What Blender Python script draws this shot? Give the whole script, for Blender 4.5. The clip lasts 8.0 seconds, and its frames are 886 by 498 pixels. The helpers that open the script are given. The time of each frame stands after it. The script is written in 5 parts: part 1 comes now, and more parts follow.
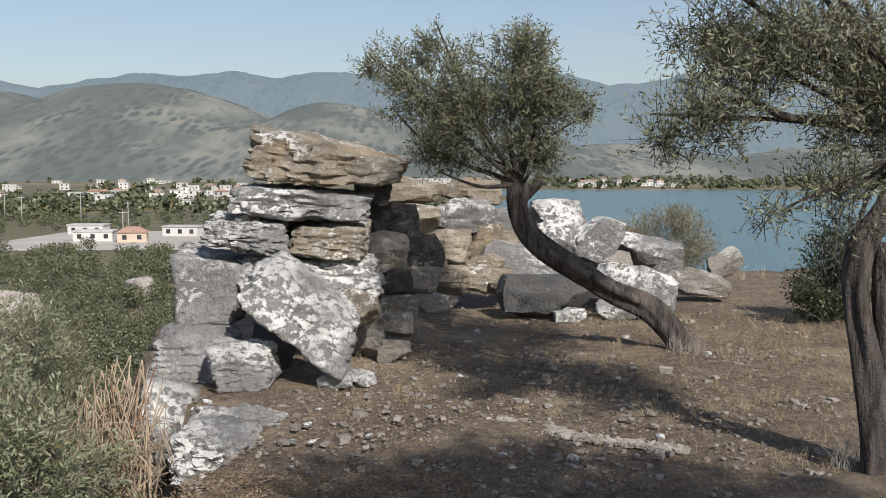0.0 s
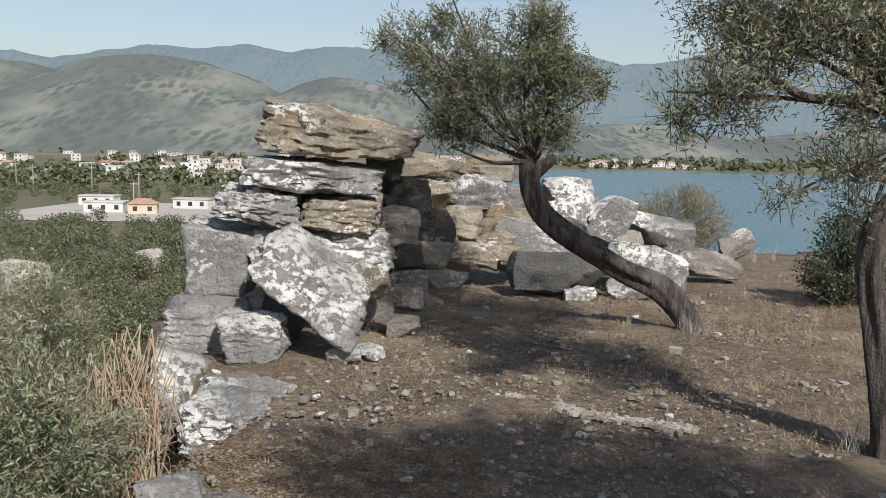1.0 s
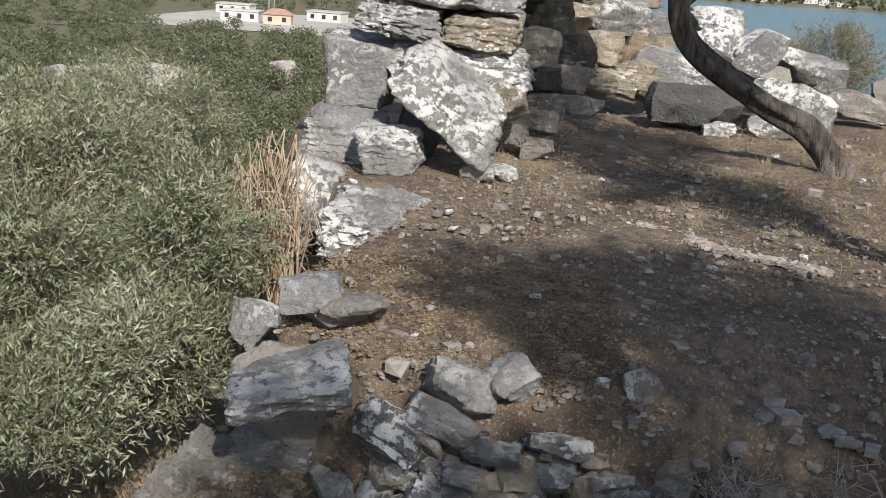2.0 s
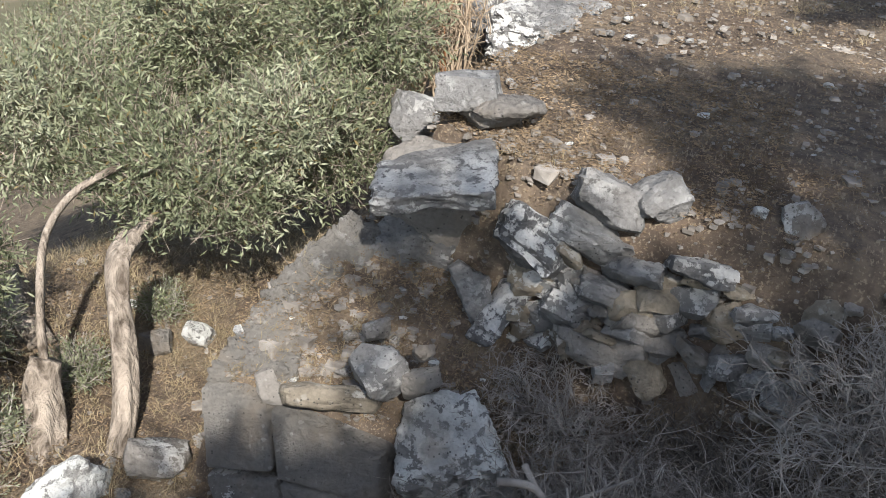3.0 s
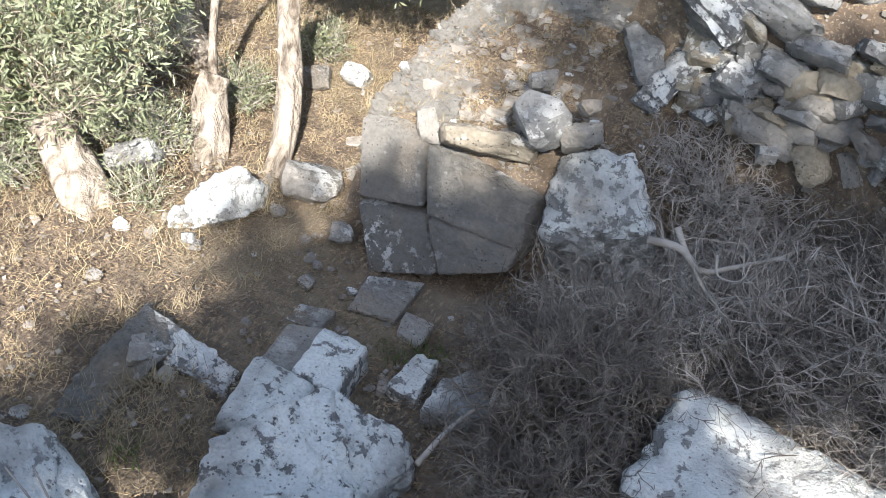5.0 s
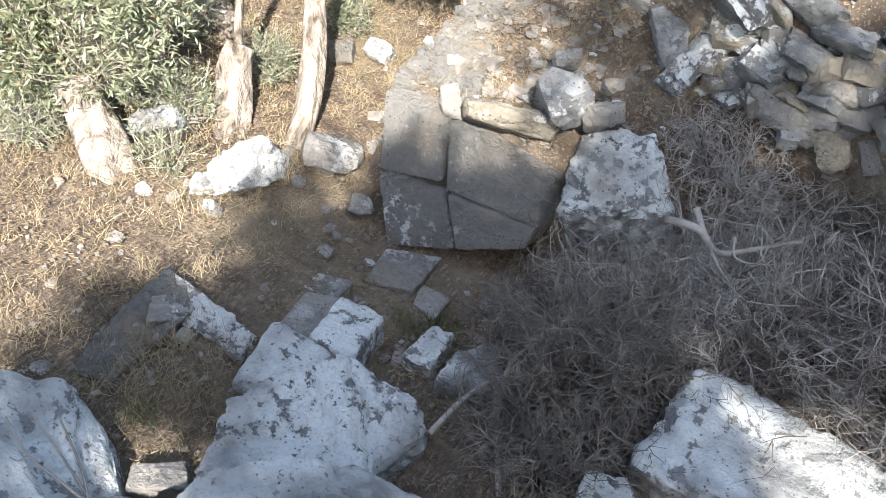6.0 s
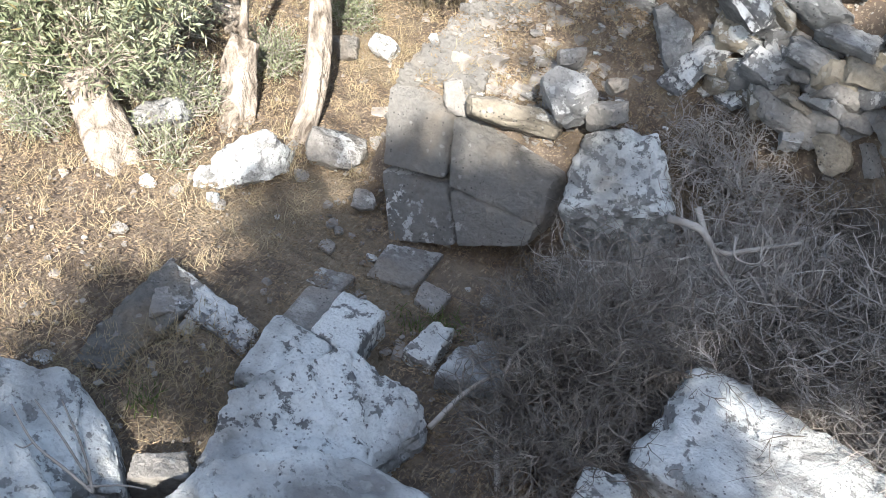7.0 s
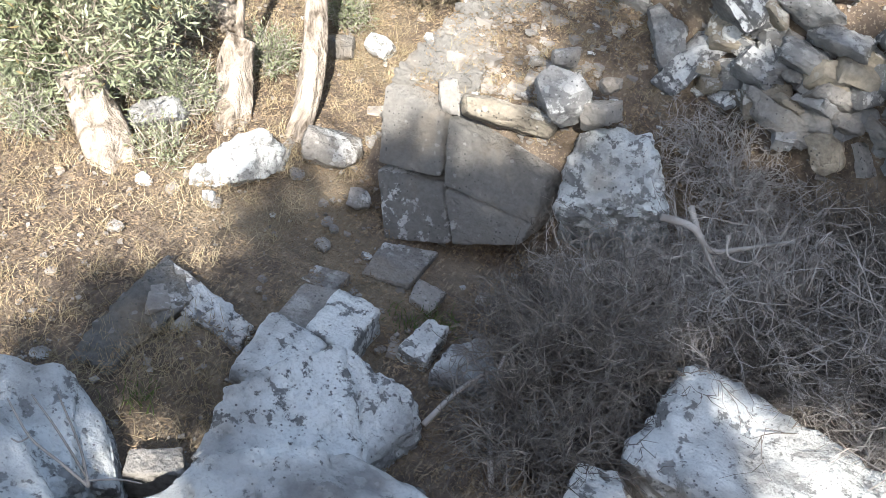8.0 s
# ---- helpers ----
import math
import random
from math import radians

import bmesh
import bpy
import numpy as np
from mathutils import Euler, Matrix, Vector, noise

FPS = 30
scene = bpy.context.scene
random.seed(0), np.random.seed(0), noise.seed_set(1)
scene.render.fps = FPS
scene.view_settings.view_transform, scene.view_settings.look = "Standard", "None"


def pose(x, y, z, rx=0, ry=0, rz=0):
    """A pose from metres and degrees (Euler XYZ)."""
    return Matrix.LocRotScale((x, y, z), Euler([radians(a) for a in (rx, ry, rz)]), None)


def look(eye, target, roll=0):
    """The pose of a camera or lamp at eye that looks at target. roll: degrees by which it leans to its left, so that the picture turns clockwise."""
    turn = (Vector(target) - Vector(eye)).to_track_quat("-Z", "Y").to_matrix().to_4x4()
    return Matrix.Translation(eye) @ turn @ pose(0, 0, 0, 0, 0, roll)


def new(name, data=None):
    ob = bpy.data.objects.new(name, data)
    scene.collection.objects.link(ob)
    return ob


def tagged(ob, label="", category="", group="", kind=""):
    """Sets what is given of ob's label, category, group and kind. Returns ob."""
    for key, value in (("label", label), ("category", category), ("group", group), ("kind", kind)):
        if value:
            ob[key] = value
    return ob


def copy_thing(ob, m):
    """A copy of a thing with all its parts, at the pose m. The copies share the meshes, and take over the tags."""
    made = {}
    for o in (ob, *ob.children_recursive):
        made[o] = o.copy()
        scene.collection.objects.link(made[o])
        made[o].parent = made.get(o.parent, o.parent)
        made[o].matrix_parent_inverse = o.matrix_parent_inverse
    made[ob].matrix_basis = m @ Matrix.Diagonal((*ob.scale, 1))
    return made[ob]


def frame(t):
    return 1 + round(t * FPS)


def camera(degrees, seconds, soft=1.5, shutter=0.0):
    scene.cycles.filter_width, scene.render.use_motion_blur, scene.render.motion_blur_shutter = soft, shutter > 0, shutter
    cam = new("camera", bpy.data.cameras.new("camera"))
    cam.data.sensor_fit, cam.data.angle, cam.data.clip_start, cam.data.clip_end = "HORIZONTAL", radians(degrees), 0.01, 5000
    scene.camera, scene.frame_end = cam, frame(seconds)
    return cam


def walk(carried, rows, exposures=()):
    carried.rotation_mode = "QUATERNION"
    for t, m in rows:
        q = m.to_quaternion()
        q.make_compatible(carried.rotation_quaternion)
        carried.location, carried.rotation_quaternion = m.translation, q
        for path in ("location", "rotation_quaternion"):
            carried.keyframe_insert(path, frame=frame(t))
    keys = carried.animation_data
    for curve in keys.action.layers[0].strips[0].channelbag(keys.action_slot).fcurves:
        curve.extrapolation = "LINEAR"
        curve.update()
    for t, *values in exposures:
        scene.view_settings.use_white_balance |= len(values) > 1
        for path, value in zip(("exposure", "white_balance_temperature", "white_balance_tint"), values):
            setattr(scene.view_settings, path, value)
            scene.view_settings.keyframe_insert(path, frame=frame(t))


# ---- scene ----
cam = camera(45.94, 8.0, 0.85)
ROWS = [
    (0.0, -0.000, 0.000, 1.900, 0.00, -4.61, 0.01),
    (0.5, -0.003, 0.012, 1.898, -0.18, -4.45, 0.31),
    (1.0, -0.016, 0.026, 1.879, 0.50, -5.85, 1.07),
    (1.5, -0.053, 0.008, 1.839, 3.06, -9.93, 2.13),
    (2.0, -0.096, -0.025, 1.840, 6.96, -15.63, 3.80),
    (2.2, -0.115, -0.049, 1.819, 8.58, -17.90, 4.45),
    (3.3, 0.088, 0.149, 1.794, 19.24, -29.85, 6.11),
    (3.5, 0.077, 0.144, 1.784, 20.21, -31.49, 6.51),
    (4.0, 0.007, 0.047, 1.695, 21.37, -34.84, 7.93),
    (4.5, -0.036, -0.051, 1.592, 21.94, -36.77, 9.32),
    (5.0, -0.051, -0.113, 1.534, 22.51, -38.13, 10.38),
    (6.5, -0.032, -0.206, 1.494, 23.24, -38.91, 12.36),
    (7.0, -0.038, -0.216, 1.504, 23.08, -38.98, 12.77),
    (7.5, -0.039, -0.227, 1.515, 22.85, -39.05, 13.03),
    (8.0, -0.020, -0.236, 1.512, 22.82, -38.90, 13.06),
]


def aim(x, y, z, yaw, pitch, roll):
    yaw, pitch = radians(yaw), radians(pitch)
    ahead = Vector((-math.sin(yaw) * math.cos(pitch), math.cos(yaw) * math.cos(pitch), math.sin(pitch)))
    eye = Vector((x, y, z))
    return look(eye, eye + ahead, roll)


walk(cam, [(t, aim(*row)) for t, *row in ROWS], ((0.0, 0.0, 6500, 13), (1.5, 0.12, 6500, 12), (2.2, 0.27, 6550, 12), (3.5, 0.94, 6450, 12), (4.5, 1.45, 6420, 11), (6.5, 1.72, 6420, 11), (8.0, 1.72, 6420, 11)))

# ---- light ----
SUN_WAY = Vector((0.34, -0.70, 0.63)).normalized()  # towards the sun
world = bpy.data.worlds.new("sky")
scene.world = world
world.use_nodes = True
wn = world.node_tree.nodes
sky = wn.new("ShaderNodeTexSky")
sky.sky_type, sky.sun_disc = "NISHITA", False
sky.sun_elevation = math.asin(SUN_WAY.z)
sky.sun_rotation = math.atan2(SUN_WAY.x, SUN_WAY.y)
sky.dust_density, sky.air_density, sky.ozone_density, sky.altitude = 1.3, 1.0, 1.2, 60
# thin high cloud over the blue
wtc = wn.new("ShaderNodeTexCoord")
wmap = wn.new("ShaderNodeMapping")
wmap.inputs["Scale"].default_value = (1.2, 1.6, 9.0)
wno = wn.new("ShaderNodeTexNoise")
wno.inputs["Scale"].default_value, wno.inputs["Detail"].default_value = 1.6, 5
wramp = wn.new("ShaderNodeMapRange")
wramp.inputs["From Min"].default_value, wramp.inputs["From Max"].default_value = 0.40, 0.72
wramp.inputs["To Max"].default_value = 0.5
wmix = wn.new("ShaderNodeMix")
wmix.data_type = "RGBA"
wmix.inputs["B"].default_value = (4.6, 5.3, 6.0, 1)
wl = world.node_tree.links
wl.new(wtc.outputs["Generated"], wmap.inputs["Vector"])
wl.new(wmap.outputs["Vector"], wno.inputs["Vector"])
wl.new(wno.outputs["Fac"], wramp.inputs["Value"])
wl.new(wramp.outputs["Result"], wmix.inputs["Factor"])
wl.new(sky.outputs["Color"], wmix.inputs["A"])
wl.new(wmix.outputs["Result"], wn["Background"].inputs["Color"])
wn["Background"].inputs["Strength"].default_value = 0.108
sun = new("sun", bpy.data.lights.new("sun", "SUN"))
sun.data.energy, sun.data.angle, sun.data.color = 5.3, radians(0.55), (1.0, 0.95, 0.87)
sun.matrix_world = look(SUN_WAY * 30, (0, 0, 0))


# ---- materials ----
class Mat:
    """A node material under construction."""

    def __init__(self, name, rough=0.9):
        self.m = bpy.data.materials.new(name)
        self.m.use_nodes = True
        self.t = self.m.node_tree
        self.b = self.t.nodes["Principled BSDF"]
        self.b.inputs["Roughness"].default_value = rough
        self.b.inputs["Specular IOR Level"].default_value = 0.25
        self.co = self.t.nodes.new("ShaderNodeTexCoord")
        self.geo = self.t.nodes.new("ShaderNodeNewGeometry")

    def put(self, value, socket):
        if isinstance(value, bpy.types.NodeSocket):
            self.t.links.new(value, socket)
        elif isinstance(value, tuple) and len(value) == 3 and socket.type == "RGBA":
            socket.default_value = (*value, 1)
        else:
            socket.default_value = value

    def noise(self, scale, detail=4, rough=0.55, where="Position", stretch=None, twist=0.0):
        n = self.t.nodes.new("ShaderNodeTexNoise")
        n.inputs["Scale"].default_value, n.inputs["Detail"].default_value = scale, detail
        n.inputs["Roughness"].default_value, n.inputs["Distortion"].default_value = rough, twist
        self.put(self.space(where, stretch), n.inputs["Vector"])
        return n.outputs["Fac"]

    def space(self, where, stretch):
        v = self.geo.outputs["Position"] if where == "Position" else self.co.outputs[where]
        if stretch:
            mp = self.t.nodes.new("ShaderNodeMapping")
            mp.inputs["Scale"].default_value = stretch
            self.put(v, mp.inputs["Vector"])
            v = mp.outputs["Vector"]
        return v

    def cells(self, scale, where="Position", feature="F1", out="Distance", stretch=None):
        n = self.t.nodes.new("ShaderNodeTexVoronoi")
        n.feature = feature
        n.inputs["Scale"].default_value = scale
        self.put(self.space(where, stretch), n.inputs["Vector"])
        return n.outputs[out]

    def span(self, v, lo, hi, a=0.0, b=1.0):
        n = self.t.nodes.new("ShaderNodeMapRange")
        for key, x in zip(("From Min", "From Max", "To Min", "To Max"), (lo, hi, a, b)):
            n.inputs[key].default_value = x
        self.put(v, n.inputs["Value"])
        return n.outputs["Result"]

    def calc(self, op, a, b):
        n = self.t.nodes.new("ShaderNodeMath")
        n.operation = op
        self.put(a, n.inputs[0])
        self.put(b, n.inputs[1])
        return n.outputs[0]

    def mix(self, f, a, b):
        n = self.t.nodes.new("ShaderNodeMix")
        n.data_type = "RGBA"
        self.put(f, n.inputs["Factor"])
        self.put(a, n.inputs["A"])
        self.put(b, n.inputs["B"])
        return n.outputs["Result"]

    def random(self, island=False):
        if island:
            return self.geo.outputs["Random Per Island"]
        return self.t.nodes.new("ShaderNodeObjectInfo").outputs["Random"]

    def up(self):
        s = self.t.nodes.new("ShaderNodeSeparateXYZ")
        self.put(self.geo.outputs["Normal"], s.inputs[0])
        return s.outputs["Z"]

    def done(self, colour, bump=None, depth=0.01, strength=0.8):
        self.put(colour, self.b.inputs["Base Color"])
        if bump is not None:
            n = self.t.nodes.new("ShaderNodeBump")
            n.inputs["Strength"].default_value, n.inputs["Distance"].default_value = strength, depth
            self.put(bump, n.inputs["Height"])
            self.put(n.outputs["Normal"], self.b.inputs["Normal"])
        return self.m


def stone_material(name, dark, light, lichen, warm=0.25, white=(0.80, 0.80, 0.77), crack_depth=0.12, grain=13, edge=0.06):
    """Grey schist or marble with pale lichen blots; lichen: how much of it, 0 to 1."""
    k = Mat(name, 0.92)
    base = k.mix(k.span(k.noise(3.2, 6), 0.3, 0.7), dark, light)
    base = k.mix(k.span(k.noise(38, 3), 0.35, 0.7, 0, 0.5), base, tuple(c * 0.55 for c in dark))
    tint = k.calc("MULTIPLY", k.span(k.noise(2.1, 4, twist=0.6), 0.52, 0.7), warm)
    base = k.mix(tint, base, (0.28, 0.20, 0.115))
    each = k.random()
    base = k.mix(k.span(each, 0, 1, 0, 0.35), base, tuple(c * 1.35 for c in light))
    patch = k.span(k.noise(1.7, 3), 0.62 - 0.34 * lichen, 0.80 - 0.34 * lichen)
    lean = k.span(k.up(), -0.2, 0.9, -0.05, 0.05)
    blot = k.calc("SUBTRACT", k.calc("ADD", k.cells(13), k.calc("MULTIPLY", k.noise(30, 4), 0.55)), lean)
    blot = k.span(blot, 0.30 + 0.42 * lichen, 0.24 + 0.42 * lichen)
    big = k.span(k.calc("ADD", k.noise(grain, 8, 0.70), lean), 0.58 - 0.16 * lichen, 0.58 + edge - 0.16 * lichen)
    spots = k.calc("MAXIMUM", k.calc("MULTIPLY", blot, k.span(patch, 0, 1, 0.15, 1)), k.calc("MULTIPLY", big, patch))
    spots = k.calc("MULTIPLY", spots, k.span(k.up(), -0.45, 0.35, 0.1, 1))
    spots = k.calc("MULTIPLY", spots, k.span(k.noise(70, 2), 0.3, 0.5, 0.75, 1))
    col = k.mix(spots, base, white)
    speck = k.calc("MULTIPLY", k.span(k.cells(34), 0.20, 0.14), k.span(k.noise(5, 2), 0.42, 0.56))
    col = k.mix(k.calc("MULTIPLY", speck, 0.75), col, (0.07, 0.068, 0.065))
    strata = k.noise(9, 4, stretch=(0.5, 0.5, 3.2))
    bump = k.calc("ADD", k.calc("MULTIPLY", k.noise(22, 8, 0.7), 0.7), k.calc("ADD", k.calc("MULTIPLY", strata, 0.1), k.calc("MULTIPLY", spots, 0.12)))
    warp = k.t.nodes.new("ShaderNodeVectorMath")
    warp.operation = "ADD"
    wob = k.t.nodes.new("ShaderNodeTexNoise")
    wob.inputs["Scale"].default_value, wob.inputs["Detail"].default_value = 7, 4
    k.put(k.geo.outputs["Position"], wob.inputs["Vector"])
    sc = k.t.nodes.new("ShaderNodeVectorMath")
    sc.operation = "SCALE"
    sc.inputs["Scale"].default_value = 0.22
    k.put(wob.outputs["Color"], sc.inputs[0])
    k.put(k.geo.outputs["Position"], warp.inputs[0])
    k.put(sc.outputs[0], warp.inputs[1])
    cr = k.t.nodes.new("ShaderNodeTexVoronoi")
    cr.feature = "DISTANCE_TO_EDGE"
    cr.inputs["Scale"].default_value = 3.6
    mp = k.t.nodes.new("ShaderNodeMapping")
    mp.inputs["Scale"].default_value = (0.8, 0.8, 1.7)
    k.put(warp.outputs[0], mp.inputs["Vector"])
    k.put(mp.outputs["Vector"], cr.inputs["Vector"])
    crack = k.calc("MULTIPLY", k.span(cr.outputs["Distance"], 0.016, 0.003), k.span(k.noise(1.9, 2), 0.50, 0.60))
    col = k.mix(k.calc("MULTIPLY", crack, crack_depth), col, (0.035, 0.032, 0.03))
    bump = k.calc("SUBTRACT", bump, k.calc("MULTIPLY", crack, 0.6 * crack_depth))
    return k.done(col, bump, 0.075, 1.0)


STONE = stone_material("grey_lichened_stone", (0.12, 0.12, 0.12), (0.30, 0.298, 0.29), 0.60, 0.16, edge=0.05)
STONE_SPOT = stone_material("spotted_grey_stone", (0.16, 0.16, 0.158), (0.34, 0.335, 0.325), 0.54, 0.2, edge=0.04)
STONE_PALE = stone_material("white_crusted_stone", (0.16, 0.16, 0.155), (0.36, 0.358, 0.345), 0.74, 0.12, (0.80, 0.815, 0.785), 0.06, 13, 0.035)
STONE_BROWN = stone_material("brown_schist", (0.15, 0.13, 0.10), (0.43, 0.38, 0.30), 0.42, 0.75, edge=0.035)
STONE_DULL = stone_material("dull_grey_stone", (0.19, 0.18, 0.165), (0.40, 0.375, 0.34), 0.30, 0.45, edge=0.04)
STONE_BLOCK = stone_material("smooth_grey_block", (0.12, 0.115, 0.105), (0.24, 0.228, 0.205), 0.26, 0.5, edge=0.04)
# grey stone darkened so that its colour carries the shade it stands in
STONE_SHADED = stone_material("shaded_grey_stone", (0.06, 0.06, 0.06), (0.13, 0.13, 0.128), 0.15, 0.1)


def soil_material():
    k = Mat("dry_soil", 0.95)
    far = k.span(k.noise(0.02, 4), 0.4, 0.6)
    col = k.mix(k.span(k.noise(1.1, 5), 0.35, 0.65), (0.15, 0.112, 0.082), (0.235, 0.185, 0.135))
    col = k.mix(k.span(k.noise(11, 6, 0.65), 0.38, 0.68), col, (0.08, 0.064, 0.052))
    col = k.mix(k.span(k.noise(0.7, 3), 0.55, 0.7, 0, 0.7), col, (0.32, 0.265, 0.18))
    straw = k.span(k.noise(60, 3, stretch=(1, 0.25, 1)), 0.56, 0.66, 0, 0.6)
    col = k.mix(straw, col, (0.38, 0.315, 0.22))
    grit = k.span(k.cells(48), 0.16, 0.06)
    col = k.mix(k.calc("MULTIPLY", grit, k.span(k.noise(4, 2), 0.45, 0.6)), col, (0.36, 0.33, 0.29))
    # the plain below: green plots and dry fields
    sep = k.t.nodes.new("ShaderNodeSeparateXYZ")
    k.put(k.geo.outputs["Position"], sep.inputs[0])
    low = k.span(sep.outputs["Z"], -5.0, -9.0)
    plots = k.mix(k.span(k.cells(0.011, out="Color", stretch=(1, 0.6, 1)), 0.3, 0.7), (0.15, 0.135, 0.085), (0.25, 0.20, 0.145))
    plots = k.mix(far, plots, (0.12, 0.115, 0.072))
    plots = k.mix(k.span(k.noise(0.3, 5), 0.4, 0.65, 0, 0.6), plots, (0.09, 0.10, 0.055))
    col = k.mix(low, col, plots)
    bump = k.calc("ADD", k.noise(26, 8, 0.72), k.calc("MULTIPLY", k.noise(5, 4), 1.2))
    return k.done(col, bump, 0.04, 0.8)


SOIL = soil_material()


def bark_material(name, dark, light):
    k = Mat(name, 0.95)
    ridge = k.noise(14, 6, 0.65, "Object", (1, 1, 0.16), 0.8)
    col = k.mix(k.span(ridge, 0.36, 0.62), dark, light)
    col = k.mix(k.span(k.noise(4, 4), 0.5, 0.7, 0, 0.6), col, tuple(c * 1.25 for c in light))
    return k.done(col, k.calc("ADD", ridge, k.calc("MULTIPLY", k.noise(55, 4), 0.3)), 0.05, 1.0)


BARK = bark_material("olive_bark_dark", (0.025, 0.022, 0.02), (0.115, 0.10, 0.09))
BARK_PALE = bark_material("olive_bark_pale", (0.09, 0.072, 0.055), (0.40, 0.345, 0.285))


def leaf_material(name, a, b, back, dry=(0.2, 0.16, 0.07)):
    k = Mat(name, 0.5)
    r = k.random(True)
    col = k.mix(r, a, b)
    col = k.mix(k.span(k.noise(1.6, 3), 0.45, 0.7, 0, 0.7), col, back)
    col = k.mix(k.span(r, 0.955, 0.965), col, dry)
    k.b.inputs["Specular IOR Level"].default_value = 0.45
    tl = k.t.nodes.new("ShaderNodeBsdfTranslucent")
    k.put(col, tl.inputs["Color"])
    ms = k.t.nodes.new("ShaderNodeMixShader")
    ms.inputs["Fac"].default_value = 0.22
    k.put(col, k.b.inputs["Base Color"])
    k.put(k.b.outputs["BSDF"], ms.inputs[1])
    k.put(tl.outputs["BSDF"], ms.inputs[2])
    k.put(ms.outputs["Shader"], k.t.nodes["Material Output"].inputs["Surface"])
    return k.m


LEAF = leaf_material("olive_leaf", (0.085, 0.10, 0.05), (0.23, 0.24, 0.145), (0.30, 0.31, 0.22))
LEAF_LIGHT = leaf_material("olive_leaf_silver", (0.105, 0.127, 0.068), (0.30, 0.327, 0.20), (0.40, 0.422, 0.295))
LEAF_DARK = leaf_material("shrub_leaf", (0.022, 0.036, 0.016), (0.05, 0.07, 0.03), (0.07, 0.09, 0.04))
BROOM = leaf_material("broom_leaf", (0.10, 0.11, 0.04), (0.22, 0.20, 0.09), (0.26, 0.19, 0.11), (0.28, 0.2, 0.11))
FAR_LEAF = leaf_material("grove_leaf", (0.055, 0.07, 0.035), (0.15, 0.17, 0.09), (0.19, 0.20, 0.125))


def plain_material(name, a, b, scale=8.0, rough=0.9, island=False):
    k = Mat(name, rough)
    col = k.mix(k.span(k.noise(scale, 5), 0.35, 0.65), a, b)
    col = k.mix(k.span(k.random(island), 0, 1, 0, 0.5), col, tuple(c * 0.6 for c in a))
    return k.done(col, k.noise(scale * 4, 4), 0.01, 0.4)


TWIG = plain_material("dead_twig", (0.23, 0.205, 0.18), (0.50, 0.46, 0.41), 6, island=True)
TWIG_DARK = plain_material("dark_twig", (0.09, 0.078, 0.067), (0.28, 0.245, 0.205), 6, island=True)
STRAW = plain_material("dry_stalk", (0.33, 0.25, 0.17), (0.54, 0.45, 0.34), 9, island=True)
RED_STALK = plain_material("rusty_stalk", (0.20, 0.09, 0.04), (0.34, 0.19, 0.10), 9, island=True)
LITTER = plain_material("leaf_litter", (0.15, 0.11, 0.07), (0.38, 0.285, 0.18), 7, island=True)
GRAVEL = plain_material("stone_chips", (0.20, 0.18, 0.155), (0.38, 0.355, 0.32), 12, island=True)
PALE_CHIP = plain_material("pale_stone_chips", (0.32, 0.29, 0.25), (0.48, 0.44, 0.39), 12, island=True)
GRASS = plain_material("dry_grass", (0.28, 0.23, 0.14), (0.44, 0.37, 0.235), 3, island=True)
GREEN = plain_material("green_weed", (0.06, 0.10, 0.02), (0.13, 0.18, 0.05), 3, island=True)
WHITEWASH = plain_material("whitewashed_wall", (0.56, 0.55, 0.52), (0.68, 0.67, 0.64), 0.3)
PLASTER = plain_material("tinted_plaster", (0.50, 0.40, 0.30), (0.62, 0.52, 0.42), 0.3)
ROOF = plain_material("tiled_roof", (0.33, 0.20, 0.15), (0.46, 0.31, 0.24), 0.8)
ROOF_GREY = plain_material("flat_roof", (0.45, 0.45, 0.44), (0.60, 0.60, 0.58), 0.3)
PANE = plain_material("dark_window", (0.03, 0.035, 0.04), (0.06, 0.065, 0.07), 1.0, 0.3)
CONCRETE = plain_material("gravel_yard", (0.42, 0.39, 0.35), (0.56, 0.53, 0.49), 0.08)
POLE = plain_material("grey_pole", (0.30, 0.29, 0.28), (0.42, 0.41, 0.40), 2)


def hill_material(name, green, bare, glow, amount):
    """Far scrub-covered slopes; distance haze is put in as a faint even glow."""
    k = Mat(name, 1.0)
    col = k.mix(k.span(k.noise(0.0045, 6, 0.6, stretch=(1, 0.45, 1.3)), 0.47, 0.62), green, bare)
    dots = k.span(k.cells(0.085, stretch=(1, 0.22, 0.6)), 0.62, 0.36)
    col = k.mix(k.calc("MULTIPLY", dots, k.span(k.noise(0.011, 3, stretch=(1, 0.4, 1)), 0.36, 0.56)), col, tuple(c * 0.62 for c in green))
    # bluish emission stands for haze; the slopes themselves are no light source
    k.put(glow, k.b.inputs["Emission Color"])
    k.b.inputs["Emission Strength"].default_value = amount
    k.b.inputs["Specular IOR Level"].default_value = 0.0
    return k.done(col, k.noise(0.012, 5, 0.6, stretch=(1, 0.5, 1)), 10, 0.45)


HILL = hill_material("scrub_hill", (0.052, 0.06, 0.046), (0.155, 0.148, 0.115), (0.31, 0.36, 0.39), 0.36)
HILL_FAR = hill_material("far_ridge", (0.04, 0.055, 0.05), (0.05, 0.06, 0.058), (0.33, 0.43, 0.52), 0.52)


